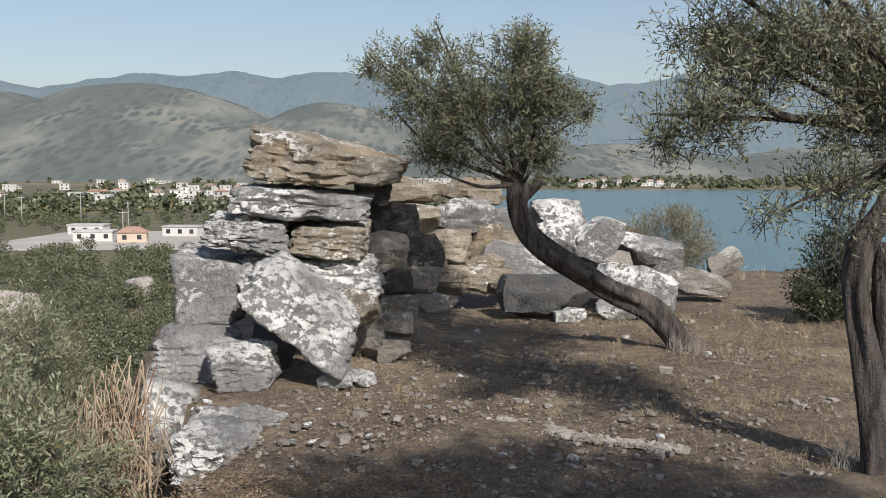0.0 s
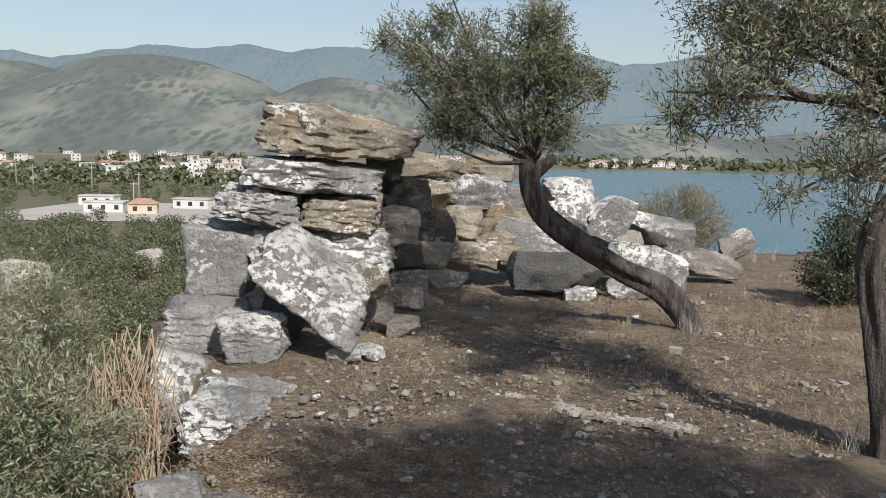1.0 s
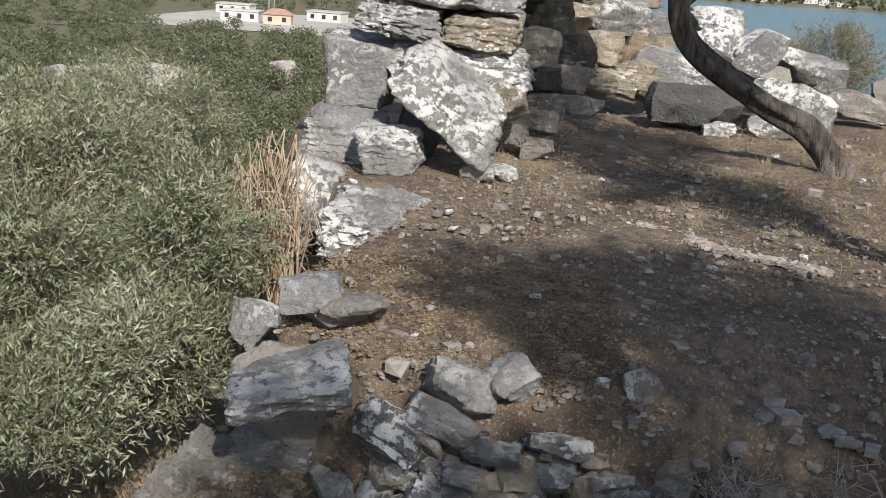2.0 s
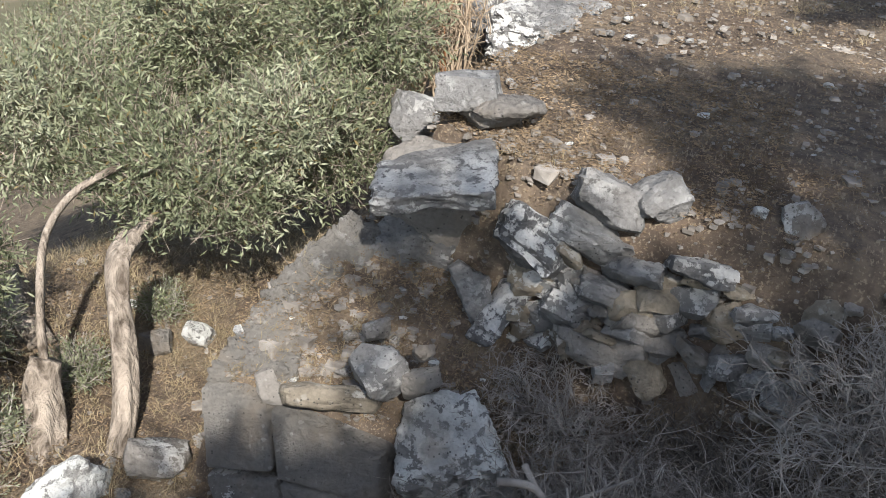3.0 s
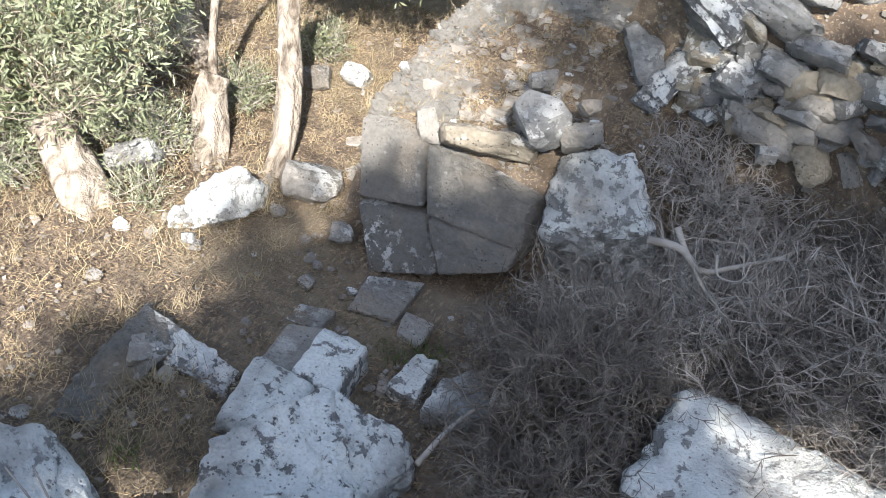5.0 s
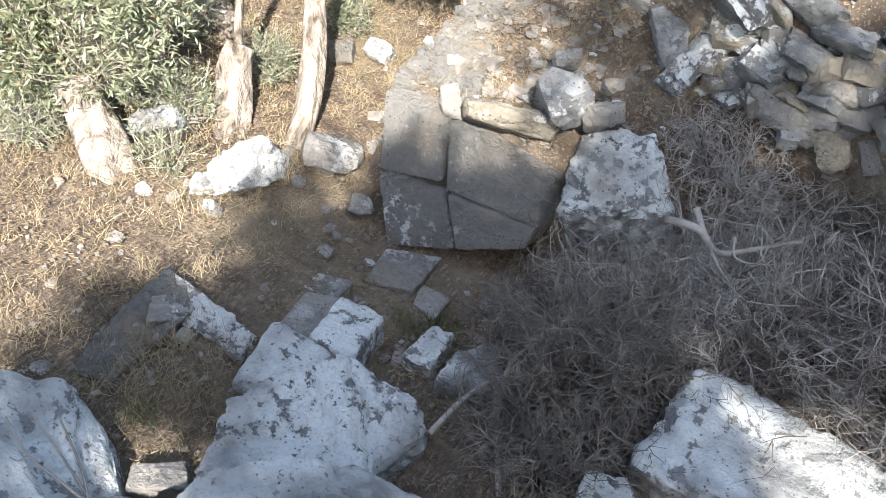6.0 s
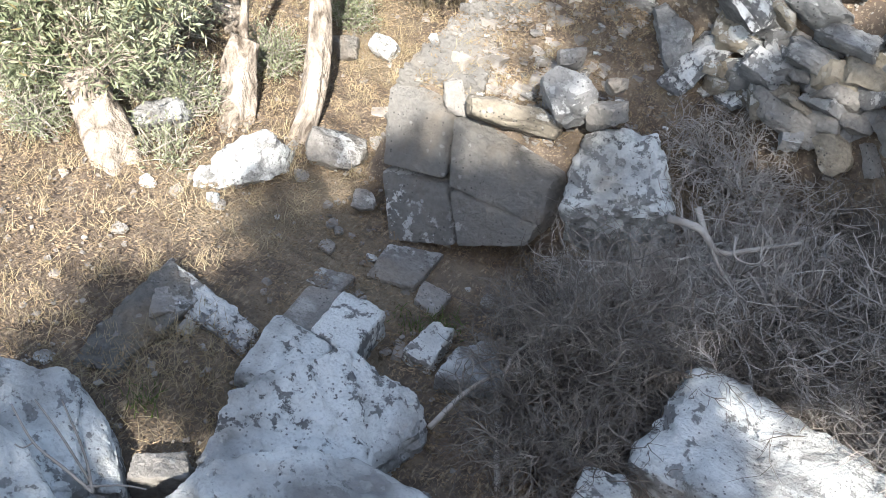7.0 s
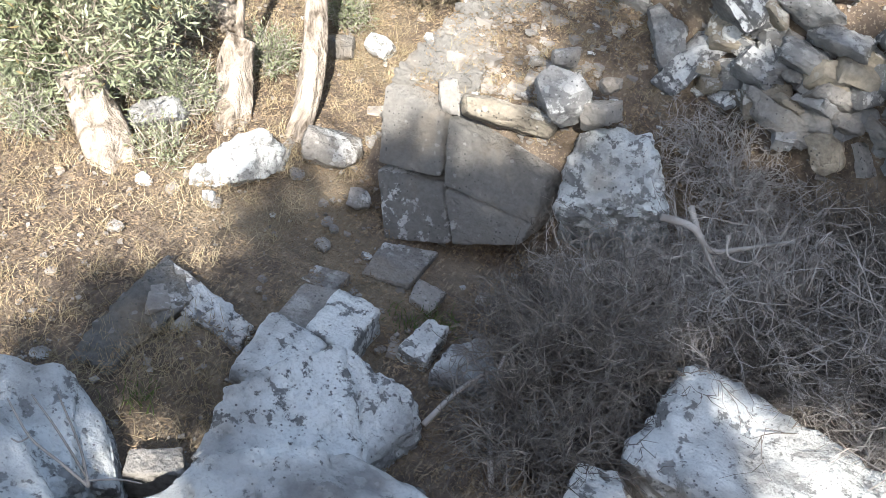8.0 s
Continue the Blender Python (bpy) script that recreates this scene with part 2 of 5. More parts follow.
def water_material():
    k = Mat("lake_water", 0.22)
    col = k.mix(k.span(k.noise(0.006, 4, stretch=(1, 3, 1)), 0.4, 0.65), (0.055, 0.12, 0.13), (0.068, 0.14, 0.15))
    k.b.inputs["Specular IOR Level"].default_value = 0.5
    return k.done(col, k.noise(0.9, 5, 0.6), 0.25, 0.35)


WATER = water_material()


# ---- mesh helpers ----
def mesh_of(name, verts, faces, material, smooth=False):
    me = bpy.data.meshes.new(name)
    me.from_pydata([tuple(v) for v in verts], [], [tuple(f) for f in faces])
    if smooth:
        me.polygons.foreach_set("use_smooth", [True] * len(me.polygons))
    me.materials.append(material)
    return me


def quad_mesh(name, verts, material):
    """A mesh of loose quads: verts is (n, 4, 3)."""
    n = len(verts)
    me = bpy.data.meshes.new(name)
    me.vertices.add(4 * n)
    me.vertices.foreach_set("co", np.asarray(verts, np.float32).ravel())
    me.loops.add(4 * n)
    me.loops.foreach_set("vertex_index", np.arange(4 * n, dtype=np.int32))
    me.polygons.add(n)
    me.polygons.foreach_set("loop_start", np.arange(0, 4 * n, 4, dtype=np.int32))
    me.update(calc_edges=True)
    me.materials.append(material)
    return me


def part(name, me, parent, label="", at=None):
    ob = new(name, me)
    ob.parent = parent
    if at is not None:
        ob.matrix_basis = at
    return tagged(ob, label)


def thing(name, x, y, z, label, category, group="", kind=""):
    ob = new(name)
    ob.empty_display_size = 0.1
    ob.location = (x, y, z)
    return tagged(ob, label, category, group, kind)


def fbm(points, scale, seed=0, octaves=3):
    out = np.zeros(len(points))
    for i, p in enumerate(points):
        out[i] = noise.fractal(Vector((p[0] * scale + seed * 7.31, p[1] * scale - seed * 3.7, p[2] * scale + seed * 1.9)), 0.9, 2.1, octaves)
    return out


def cube_grid(n):
    """Verts of a cube of side 2 with n cells along each edge, joined, and its quads."""
    index, verts, faces = {}, [], []
    t = np.linspace(-1, 1, n + 1)

    def at(p):
        key = tuple(np.round(p, 5))
        if key not in index:
            index[key] = len(verts)
            verts.append(p)
        return index[key]

    for axis in range(3):
        for side in (-1, 1):
            for i in range(n):
                for j in range(n):
                    q = []
                    for a, b in ((i, j), (i + 1, j), (i + 1, j + 1), (i, j + 1)):
                        p = [0, 0, 0]
                        p[axis], p[(axis + 1) % 3], p[(axis + 2) % 3] = side, t[a], t[b]
                        q.append(at(p))
                    faces.append(q if side > 0 else q[::-1])
    return np.array(verts), faces


GRIDS = {n: cube_grid(n) for n in (1, 6, 10, 13, 27)}


def rock_mesh(name, size, seed, material, box=0.55, taper=0.0, shear=0.0, cells=10, chops=8, rough=0.075, wedge=0.0):
    """A worn block: a rounded box, narrowed towards its top (taper), leant (shear), thinned along x (wedge),
    cut by a few chance planes and broken up by noise."""
    rng = np.random.RandomState(seed)
    v, faces = GRIDS[cells]
    ball = v / np.linalg.norm(v, axis=1)[:, None]
    p = box * v + (1 - box) * ball * 1.12
    for _ in range(chops):
        n = rng.normal(size=3)
        n /= np.linalg.norm(n)
        d = rng.uniform(0.66, 0.95) * (1 + 0.35 * box * (np.abs(n).sum() - 1))
        over = np.maximum(p @ n - d, 0)
        p = p - over[:, None] * n
    q = p.copy()
    narrow = 1 - taper * (p[:, 2] + 1) / 2
    q[:, 0] = p[:, 0] * narrow + shear * p[:, 2]
    q[:, 1] = p[:, 1] * (1 - 0.6 * taper * (p[:, 2] + 1) / 2)
    q[:, 2] = p[:, 2] * (1 - wedge * p[:, 0])
    size = np.array(size) / 2
    q = q * size
    s = 1 / size.max()
    mean = size.mean()
    bump = fbm(q, 1.3 * s, seed, 2) * rough * 0.9 + fbm(q, 3.6 * s, seed + 9, 4) * rough * 1.0
    layer = np.tanh(3 * fbm(q * np.array([0.22, 0.22, 1.0]), 9 * s, seed + 5, 3)) * rough * 0.42
    q = q + ball * ((bump + layer) * mean)[:, None]
    me = mesh_of(name, q, faces, material, True)
    me.set_sharp_from_angle(angle=radians(32))
    return me


def rock(name, at, turn, size, seed, label, material=None, category="stone", group="", wall=None, **shape):
    me = rock_mesh(name, size, seed, material or STONE, **shape)
    ob = new(name, me)
    ob.matrix_basis = pose(*at, *turn)
    if wall:  # laid into a wall: a part of it
        ob.parent = wall
        ob.matrix_basis = pose(*(Vector(at) - wall.location), *turn)
        return tagged(ob, label)
    return tagged(ob, label, category, group)


def hewn(name, quad, back, seed, label, material, group="", wall=None, rough=0.05, edge=0.13, cells=27, shrink=0.0):
    """A broken or hewn block: one face given by its four corners, run back to the opposite one, with worn edges and a pitted skin."""
    v, faces = GRIDS[cells]
    core = np.clip(v, -(1 - edge), 1 - edge)
    p = core + edge * unit(v - core + v * 1e-6)
    a, b, c, d = (np.array(q) for q in quad)
    u, w = (p[:, :1] + 1) / 2, (p[:, 2:] + 1) / 2
    k = (p[:, 1:2] + 1) / 2
    mid = (a + b + c + d) / 4
    a, b, c, d = (q + (mid - q) * (shrink / np.linalg.norm(mid - q)) for q in (a, b, c, d))
    at = (a * (1 - u) + b * u) * (1 - w) + (d * (1 - u) + c * u) * w
    at = mid + (at - mid) * (1 + 0.06 * k) + k * np.array(back) - mid
    span = np.linalg.norm(np.array(quad) - mid, axis=1).mean()
    out = unit(at - np.array(back) / 2)
    lump = fbm(at, 1.0 / span, seed, 2) * 1.1 + fbm(at, 3.0 / span, seed + 3, 4) * 0.8
    flake = np.tanh(4 * fbm(at * np.array((1.0, 1.0, 2.4)), 4.5 / span, seed + 6, 3)) * 0.34
    at = at + out * ((lump + flake) * rough * span)[:, None]
    foot = mid + np.array(back)
    if np.dot(np.cross(b - a, d - a), np.array(back)) < 0:
        faces = [f[::-1] for f in faces]
    ob = new(name, mesh_of(name, at + mid - foot, faces, material, True))
    ob.data.set_sharp_from_angle(angle=radians(38))
    ob.location = Vector(foot) - (wall.location if wall else Vector())
    if wall:
        ob.parent = wall
        return tagged(ob, label)
    return tagged(ob, label, "stone", group)


def tube(points, radii, sides=8, seed=0, gnarl=0.0):
    """Verts and faces of a bent, tapering branch."""
    rng = np.random.RandomState(seed)
    pts = [Vector(p) for p in points]
    verts, faces = [], []
    side = Vector((1, 0, 0.1))
    for i, p in enumerate(pts):
        way = (pts[min(i + 1, len(pts) - 1)] - pts[max(i - 1, 0)]).normalized()
        side = (side - way * side.dot(way)).normalized()
        other = way.cross(side)
        for k in range(sides):
            a = math.tau * k / sides
            r = radii[i] * (1 + gnarl * (1.1 * math.sin(3 * a + 0.16 * i + seed) + 0.8 * math.sin(5 * a - 0.11 * i) + rng.uniform(-0.12, 0.12)))
            verts.append(p + side * (r * math.cos(a)) + other * (r * math.sin(a)))
    for i in range(len(pts) - 1):
        for k in range(sides):
            a, b = i * sides + k, i * sides + (k + 1) % sides
            faces.append((a, b, b + sides, a + sides))
    n = len(verts)
    verts += [pts[0], pts[-1]]
    for k in range(sides):
        faces.append((n, (k + 1) % sides, k))
        faces.append((n + 1, n - sides + k, n - sides + (k + 1) % sides))
    return verts, faces


def smooth_line(points, steps):
    """Points along a Catmull-Rom curve."""
    p = np.array([points[0], *points, points[-1]], float)
    out = []
    for i in range(1, len(p) - 2):
        for t in np.linspace(0, 1, steps, endpoint=False):
            out.append(0.5 * (2 * p[i] + (p[i + 1] - p[i - 1]) * t + (2 * p[i - 1] - 5 * p[i] + 4 * p[i + 1] - p[i + 2]) * t * t
                              + (3 * p[i] - p[i - 1] - 3 * p[i + 1] + p[i + 2]) * t ** 3))
    out.append(p[-2])
    return np.array(out)


def limb(points, r0, r1, steps=4, sides=8, seed=0, gnarl=0.12):
    line = smooth_line(points, steps)
    return tube(line, np.linspace(r0, r1, len(line)), sides, seed, gnarl)


def joined(pieces):
    verts, faces = [], []
    for v, f in pieces:
        k = len(verts)
        verts += list(v)
        faces += [tuple(i + k for i in q) for q in f]
    return verts, faces


def unit(v):
    return v / np.maximum(np.linalg.norm(v, axis=-1, keepdims=True), 1e-9)


def leaves(base, way, length, width, rng):
    """Loose slender leaves: quads from a base along a way."""
    n = len(base)
    way = unit(way)
    side = unit(np.cross(way, rng.normal(size=(n, 3))))
    L = length * rng.uniform(0.7, 1.25, (n, 1))
    W = width * rng.uniform(0.7, 1.2, (n, 1))
    mid = base + way * L * 0.5 + np.cross(way, side) * L * 0.06
    return np.stack([base, mid + side * W, base + way * L, mid - side * W], 1)


def ribbons(start, way, length, width, rng, steps=4, bend=0.3):
    """Thin bent stems as ribbons of quads."""
    n = len(start)
    way = unit(way)
    side = unit(np.cross(way, rng.normal(size=(n, 3))))
    curl = rng.normal(size=(n, 3)) * bend
    p, out = start, []
    for i in range(steps):
        w0, w1 = width * (1 - i / steps * 0.6), width * (1 - (i + 1) / steps * 0.6)
        q = p + way * length / steps
        out.append(np.stack([p - side * w0, p + side * w0, q + side * w1, q - side * w1], 1))
        p, way = q, unit(way + curl / steps)
    return np.concatenate(out)


def rods(start, way, length, radius, rng, steps=5, bend=0.5):
    """Thin bent three-sided twigs, as quads."""
    n = len(start)
    way = unit(way)
    curl = rng.normal(size=(n, 3)) * bend
    p, out = start, []
    u = unit(np.cross(way, rng.normal(size=(n, 3))))
    for i in range(steps):
        w = np.cross(way, u)
        r0, r1 = radius * (1 - 0.75 * i / steps), radius * (1 - 0.75 * (i + 1) / steps)
        q = p + way * length / steps
        for k in range(3):
            a, b = math.tau * k / 3, math.tau * (k + 1) / 3
            ea, eb = u * math.cos(a) + w * math.sin(a), u * math.cos(b) + w * math.sin(b)
            out.append(np.stack([p + ea * r0, p + eb * r0, q + eb * r1, q + ea * r1], 1))
        p, way = q, unit(way + curl / steps + rng.normal(size=(n, 3)) * bend * 0.25)
    return np.concatenate(out)


def sprays(blobs, count, rng, reach=0.34, per=13, length=0.05, width=0.0065, droop=0.1):
    """Leafy sprays over a crown of several ellipsoids (x, y, z, rx, ry, rz): leaf quads and stem quads."""
    blobs = np.array(blobs, float)
    vol = (blobs[:, 3] * blobs[:, 4] * blobs[:, 5]) ** 0.75
    which = rng.choice(len(blobs), count, p=vol / vol.sum())
    d = unit(rng.normal(size=(count, 3)))
    r = rng.uniform(0.15, 1.0, (count, 1)) ** 0.5
    start = blobs[which, :3] + d * blobs[which, 3:] * r
    clump = np.sin(start[:, 0] * 7.1 + 1.3 * np.sin(start[:, 1] * 5.3)) + np.sin(start[:, 1] * 6.3 + 1.7 * np.sin(start[:, 2] * 6.1)) + np.sin(start[:, 2] * 7.7 + 1.1 * np.sin(start[:, 0] * 4.7))
    keep = clump > rng.normal(size=count) * 0.5 - 0.75  # gaps between the tufts
    start, d, count = start[keep], d[keep], int(keep.sum())
    way = unit(d * 0.9 + np.array([0, 0, 0.45]) + rng.normal(size=(count, 3)) * 0.45)
    L = reach * rng.uniform(0.55, 1.2, (count, 1))
    start = start - way * L * 0.6
    stems = ribbons(start, way, L, 0.0028, rng, 3, 0.35)
    t = np.linspace(0.15, 1.0, per)
    base = (start[:, None] + way[:, None] * (L[:, None] * t[None, :, None])).reshape(-1, 3)
    base[:, 2] -= (droop * L * t[None] ** 2).reshape(-1)
    base += rng.normal(size=base.shape) * 0.008
    out = np.repeat(way, per, 0)
    side = unit(np.cross(out, rng.normal(size=out.shape)))
    return leaves(base, out * 0.75 + side, length, width, rng), stems


# ---- ground ----
TERRACE = np.array([(14, 3.3), (3, 4.25), (0.9, 4.58), (0.1, 4.68), (-0.5, 4.70), (-1.1, 4.84), (-1.55, 5.0), (-1.55, 5.6), (-1.4, 6.7), (-1.6, 7.5), (-2.1, 8.3),
                    (-2.9, 10), (-3.3, 12), (-3.0, 15), (0, 17.5), (4.5, 18.6), (8, 19.5), (16, 20)])
BENCH = np.array([(-2.25, 3.97), (-2.17, 4.4), (-1.97, 4.72), (-1.5, 5.1), (-0.4, 4.9), (-0.2, 4.5), (-0.75, 4.28), (-1.2, 4.0)])
HILLTOP = np.array([(30, -30), (-3.4, -30), (-3.9, 0), (-4.2, 5.5), (-3.6, 9), (-3.7, 13), (-2.5, 16), (0, 18), (6, 19.2), (16, 20.2), (30, 12)])


def outside(poly, x, y):
    """Distance from a polygon, negative inside it."""
    best, inside = np.full(x.shape, 1e9), np.zeros(x.shape, bool)
    for (ax, ay), (bx, by) in zip(poly, np.roll(poly, -1, 0)):
        dx, dy = bx - ax, by - ay
        t = np.clip(((x - ax) * dx + (y - ay) * dy) / (dx * dx + dy * dy), 0, 1)
        best = np.minimum(best, np.hypot(x - ax - t * dx, y - ay - t * dy))
        cross = ((ay > y) != (by > y)) & (x < ax + (y - ay) * dx / (dy if dy else 1e-9))
        inside ^= cross
    return np.where(inside, -best, best)


PLAIN = -20.0


def lake_shape(x, y):
    """Positive inside the lake."""
    near = y - (150 - 0.25 * np.clip(x, -200, 400))
    left = (x - 0.055 * y - 8 * np.sin(y * 0.02)) * 1.0
    far = 900 + 12 * np.sin(x * 0.02) - y
    return np.minimum(np.minimum(near, left), far)


def height(x, y):
    x, y = np.asarray(x, float), np.asarray(y, float)
    fall = np.maximum(outside(HILLTOP, x, y), 0)
    h = np.maximum(-1.85 - 0.42 * fall + 0.15 * np.clip(x - 0.2, 0, 2), PLAIN)
    out = np.maximum(outside(TERRACE, x, y), 0)
    h = h - 0.15 * np.exp(-((x + 1.6) / 0.6) ** 2 - ((y - 3.45) / 0.45) ** 2)  # the deepest part of the hollow
    h = h + 0.11 * np.exp(-((x + 2.12) / 0.22) ** 2 - ((y - 2.15) / 0.25) ** 2)  # earth lodged behind a boulder
    lip = np.clip((5.4 - y) / 0.8, 0, 1)
    drop = np.where(y < 6, np.clip(5.5 - 4.0 * (x + 0.1), 1.7, 5.5), 2.2)
    h = np.maximum(h, 0.03 - 0.2 * lip * lip * (3 - 2 * lip) - drop * out)
    b = outside(BENCH, x, y)
    h = np.maximum(h, -4.54 - 0.106 * x + 0.769 * y - 0.45 * np.maximum(x + 1.05, 0) - 7 * np.maximum(b, 0))
    mound = -0.12 - 1.0 * np.maximum(y + 0.1 + 0.12 * np.clip(-x, 0, 3), 0) - 1.6 * np.maximum(-3.0 - x, 0) - 0.9 * np.maximum(-2 - y, 0)
    h = np.maximum(h, mound)
    lake = lake_shape(x, y)
    return np.where(lake > 0, np.minimum(h, PLAIN - np.minimum(lake * 0.2, 3)), h)


def spread(lo, hi, step, far_lo, far_hi, grow=1.11):
    line = list(np.arange(lo, hi + step / 2, step))
    s = step
    while line[-1] < far_hi:
        s *= grow
        line.append(line[-1] + s)
    s = step
    while line[0] > far_lo:
        s *= grow
        line.insert(0, line[0] - s)
    return np.array(line)


def build_ground():
    gx, gy = spread(-4.6, 4.4, 0.075, -4500, 4500), spread(0.4, 11.5, 0.075, -600, 4600)
    X, Y = np.meshgrid(gx, gy)
    H = height(X, Y)
    pts = np.stack([X.ravel(), Y.ravel(), H.ravel()], 1)
    near = (np.abs(pts[:, 0]) < 40) & (np.abs(pts[:, 1]) < 60)
    bump = np.zeros(len(pts))
    bump[near] = fbm(pts[near], 1.1, 3, 3) * 0.05 + fbm(pts[near], 6.0, 4, 2) * 0.014
    pts[:, 2] += bump
    nx = len(gx)
    i = np.arange((len(gy) - 1) * nx).reshape(-1, nx)[:, :-1].ravel()
    faces = np.stack([i, i + 1, i + 1 + nx, i + nx], 1)
    ob = new("ground", mesh_of("ground", pts.tolist(), faces.tolist(), SOIL, True))
    tagged(ob, "dry brown earth of a hilltop falling to a green plain", "ground", kind="structure")


build_ground()
sheet = new("water", mesh_of("water", [(-300, 100, PLAIN - 0.35), (4000, 100, PLAIN - 0.35), (4000, 1000, PLAIN - 0.35), (-300, 1000, PLAIN - 0.35)], [(0, 1, 2, 3)], WATER))
tagged(sheet, "calm blue-green lake below the hill", "lake", kind="structure")


def hills(name, y0, depth, x0, x1, peaks, material, label, seed, base=PLAIN - 5, cells=170):
    """A range of hills: the sum of broad humps (x, height, half width) over a strip of land."""
    nx, ny = cells, 46
    gx, gy = np.linspace(x0, x1, nx), np.linspace(0, 1, ny)
    X, V = np.meshgrid(gx, gy)
    crest = np.zeros_like(X)
    for px, ph, pw in peaks:
        crest = np.maximum(crest, ph * np.exp(-((X - px) / pw) ** 2))
    prof = np.sin(np.clip(V * 1.25, 0, 1) * math.pi / 2) ** 1.4
    pts = np.stack([X.ravel(), (y0 + V * depth).ravel(), np.zeros(X.size)], 1)
    rel = 1 + 0.16 * fbm(pts, 0.0032, seed, 4) * np.sin(np.clip(V.ravel(), 0, 1) * math.pi) + 0.02 * fbm(pts, 0.015, seed, 3)
    pts[:, 2] = base + (crest * prof).ravel() * rel
    i = np.arange((ny - 1) * nx).reshape(-1, nx)[:, :-1].ravel()
    ob = new(name, mesh_of(name, pts.tolist(), np.stack([i, i + 1, i + 1 + nx, i + nx], 1).tolist(), material, True))
    tagged(ob, label, "hills", kind="structure")


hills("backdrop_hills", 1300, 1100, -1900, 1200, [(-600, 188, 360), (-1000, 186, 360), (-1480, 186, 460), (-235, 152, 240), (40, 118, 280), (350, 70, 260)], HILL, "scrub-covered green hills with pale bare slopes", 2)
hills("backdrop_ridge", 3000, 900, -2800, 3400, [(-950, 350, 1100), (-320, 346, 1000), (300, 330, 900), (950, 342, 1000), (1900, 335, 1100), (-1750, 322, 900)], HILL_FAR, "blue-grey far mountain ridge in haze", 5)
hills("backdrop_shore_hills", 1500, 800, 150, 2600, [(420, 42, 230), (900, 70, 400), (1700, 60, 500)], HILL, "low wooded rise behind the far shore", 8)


# ---- plants ----
def olive(x, y, z, label, trunk, limbs, blobs, count, seed, bark=None, leaf=None, group="olive trees", leaf_size=(0.056, 0.0085), reach=0.42, boughs=True):
    """trunk: (points, r0, r1); limbs: the same; blobs: crown ellipsoids; all in world coordinates."""
    rng = np.random.RandomState(seed)
    o = np.array((x, y, z))
    tree = thing("olive_tree", x, y, z, label, "tree", group)
    pts, r0, r1 = trunk
    v, f = limb([np.array(p) - o for p in pts], r0, r1, 9, 26, seed, 0.15)
    part("trunk", mesh_of("trunk", v, f, bark or BARK, True), tree)
    for k, (pts, r0, r1) in enumerate(limbs):
        v, f = limb([np.array(p) - o for p in pts], r0, r1, 5, 8, seed + k, 0.10)
        part("limb", mesh_of("limb", v, f, bark or BARK, True), tree)
    b = np.array(blobs, float)
    b[:, :3] -= o
    lv, st = sprays(b, int(count * 1.2), rng, reach, 13, *leaf_size)
    part("crown", quad_mesh("crown", lv, leaf or LEAF), tree, "narrow silver-green leaves")
    part("twig_work", quad_mesh("twig_work", st, bark or BARK), tree)
    # bare inner boughs from the head of the trunk into each part of the crown
    head = np.array(trunk[0][-1]) - o
    for k, row in enumerate(b if boughs else []):
        goal = row[:3] + rng.normal(size=3) * 0.1
        mid = head * 0.5 + goal * 0.5 + rng.normal(size=3) * 0.10
        v, f = limb([head, mid, goal], min(trunk[2] * 0.4, 0.03), 0.006, 5, 6, seed + k, 0.1)
        part("bough", mesh_of("bough", v, f, bark or BARK, True), tree)
    return tree


olive(*(2.44, 10.47, -0.09), "small olive tree with a bent leaning trunk", ([(2.44, 10.47, -0.09), (2.36, 10.49, 0.14), (2.1, 10.52, 0.45), (1.7, 10.53, 0.64), (1.27, 10.55, 0.88), (0.92, 10.57, 1.12), (0.77, 10.59, 1.4), (0.77, 10.62, 1.71)], 0.125, 0.10), [([(0.8, 10.56, 1.57), (0.95, 10.57, 1.71), (0.98, 10.57, 1.75)], 0.06, 0.045)],
      [(-0.08, 10.6, 2.7, 0.57, 0.6, 0.43), (0.66, 10.7, 2.77, 0.63, 0.7, 0.49), (1.11, 10.59, 2.59, 0.34, 0.5, 0.37), (0.37, 10.56, 2.22, 0.65, 0.6, 0.4), (-0.47, 10.52, 2.92, 0.31, 0.4, 0.25), (0.84, 10.73, 3.08, 0.26, 0.4, 0.23), (-0.02, 10.54, 2.02, 0.37, 0.4, 0.2), (1.01, 10.65, 2.08, 0.26, 0.4, 0.32), (-0.15, 10.53, 3.15, 0.12, 0.15, 0.14), (0.85, 10.74, 3.22, 0.11, 0.15, 0.14), (1.41, 10.58, 2.48, 0.12, 0.2, 0.26), (-0.74, 10.51, 2.87, 0.11, 0.15, 0.17), (-0.53, 10.47, 2.39, 0.14, 0.15, 0.11)], 2700, 1, reach=0.34, leaf_size=(0.055, 0.0068))
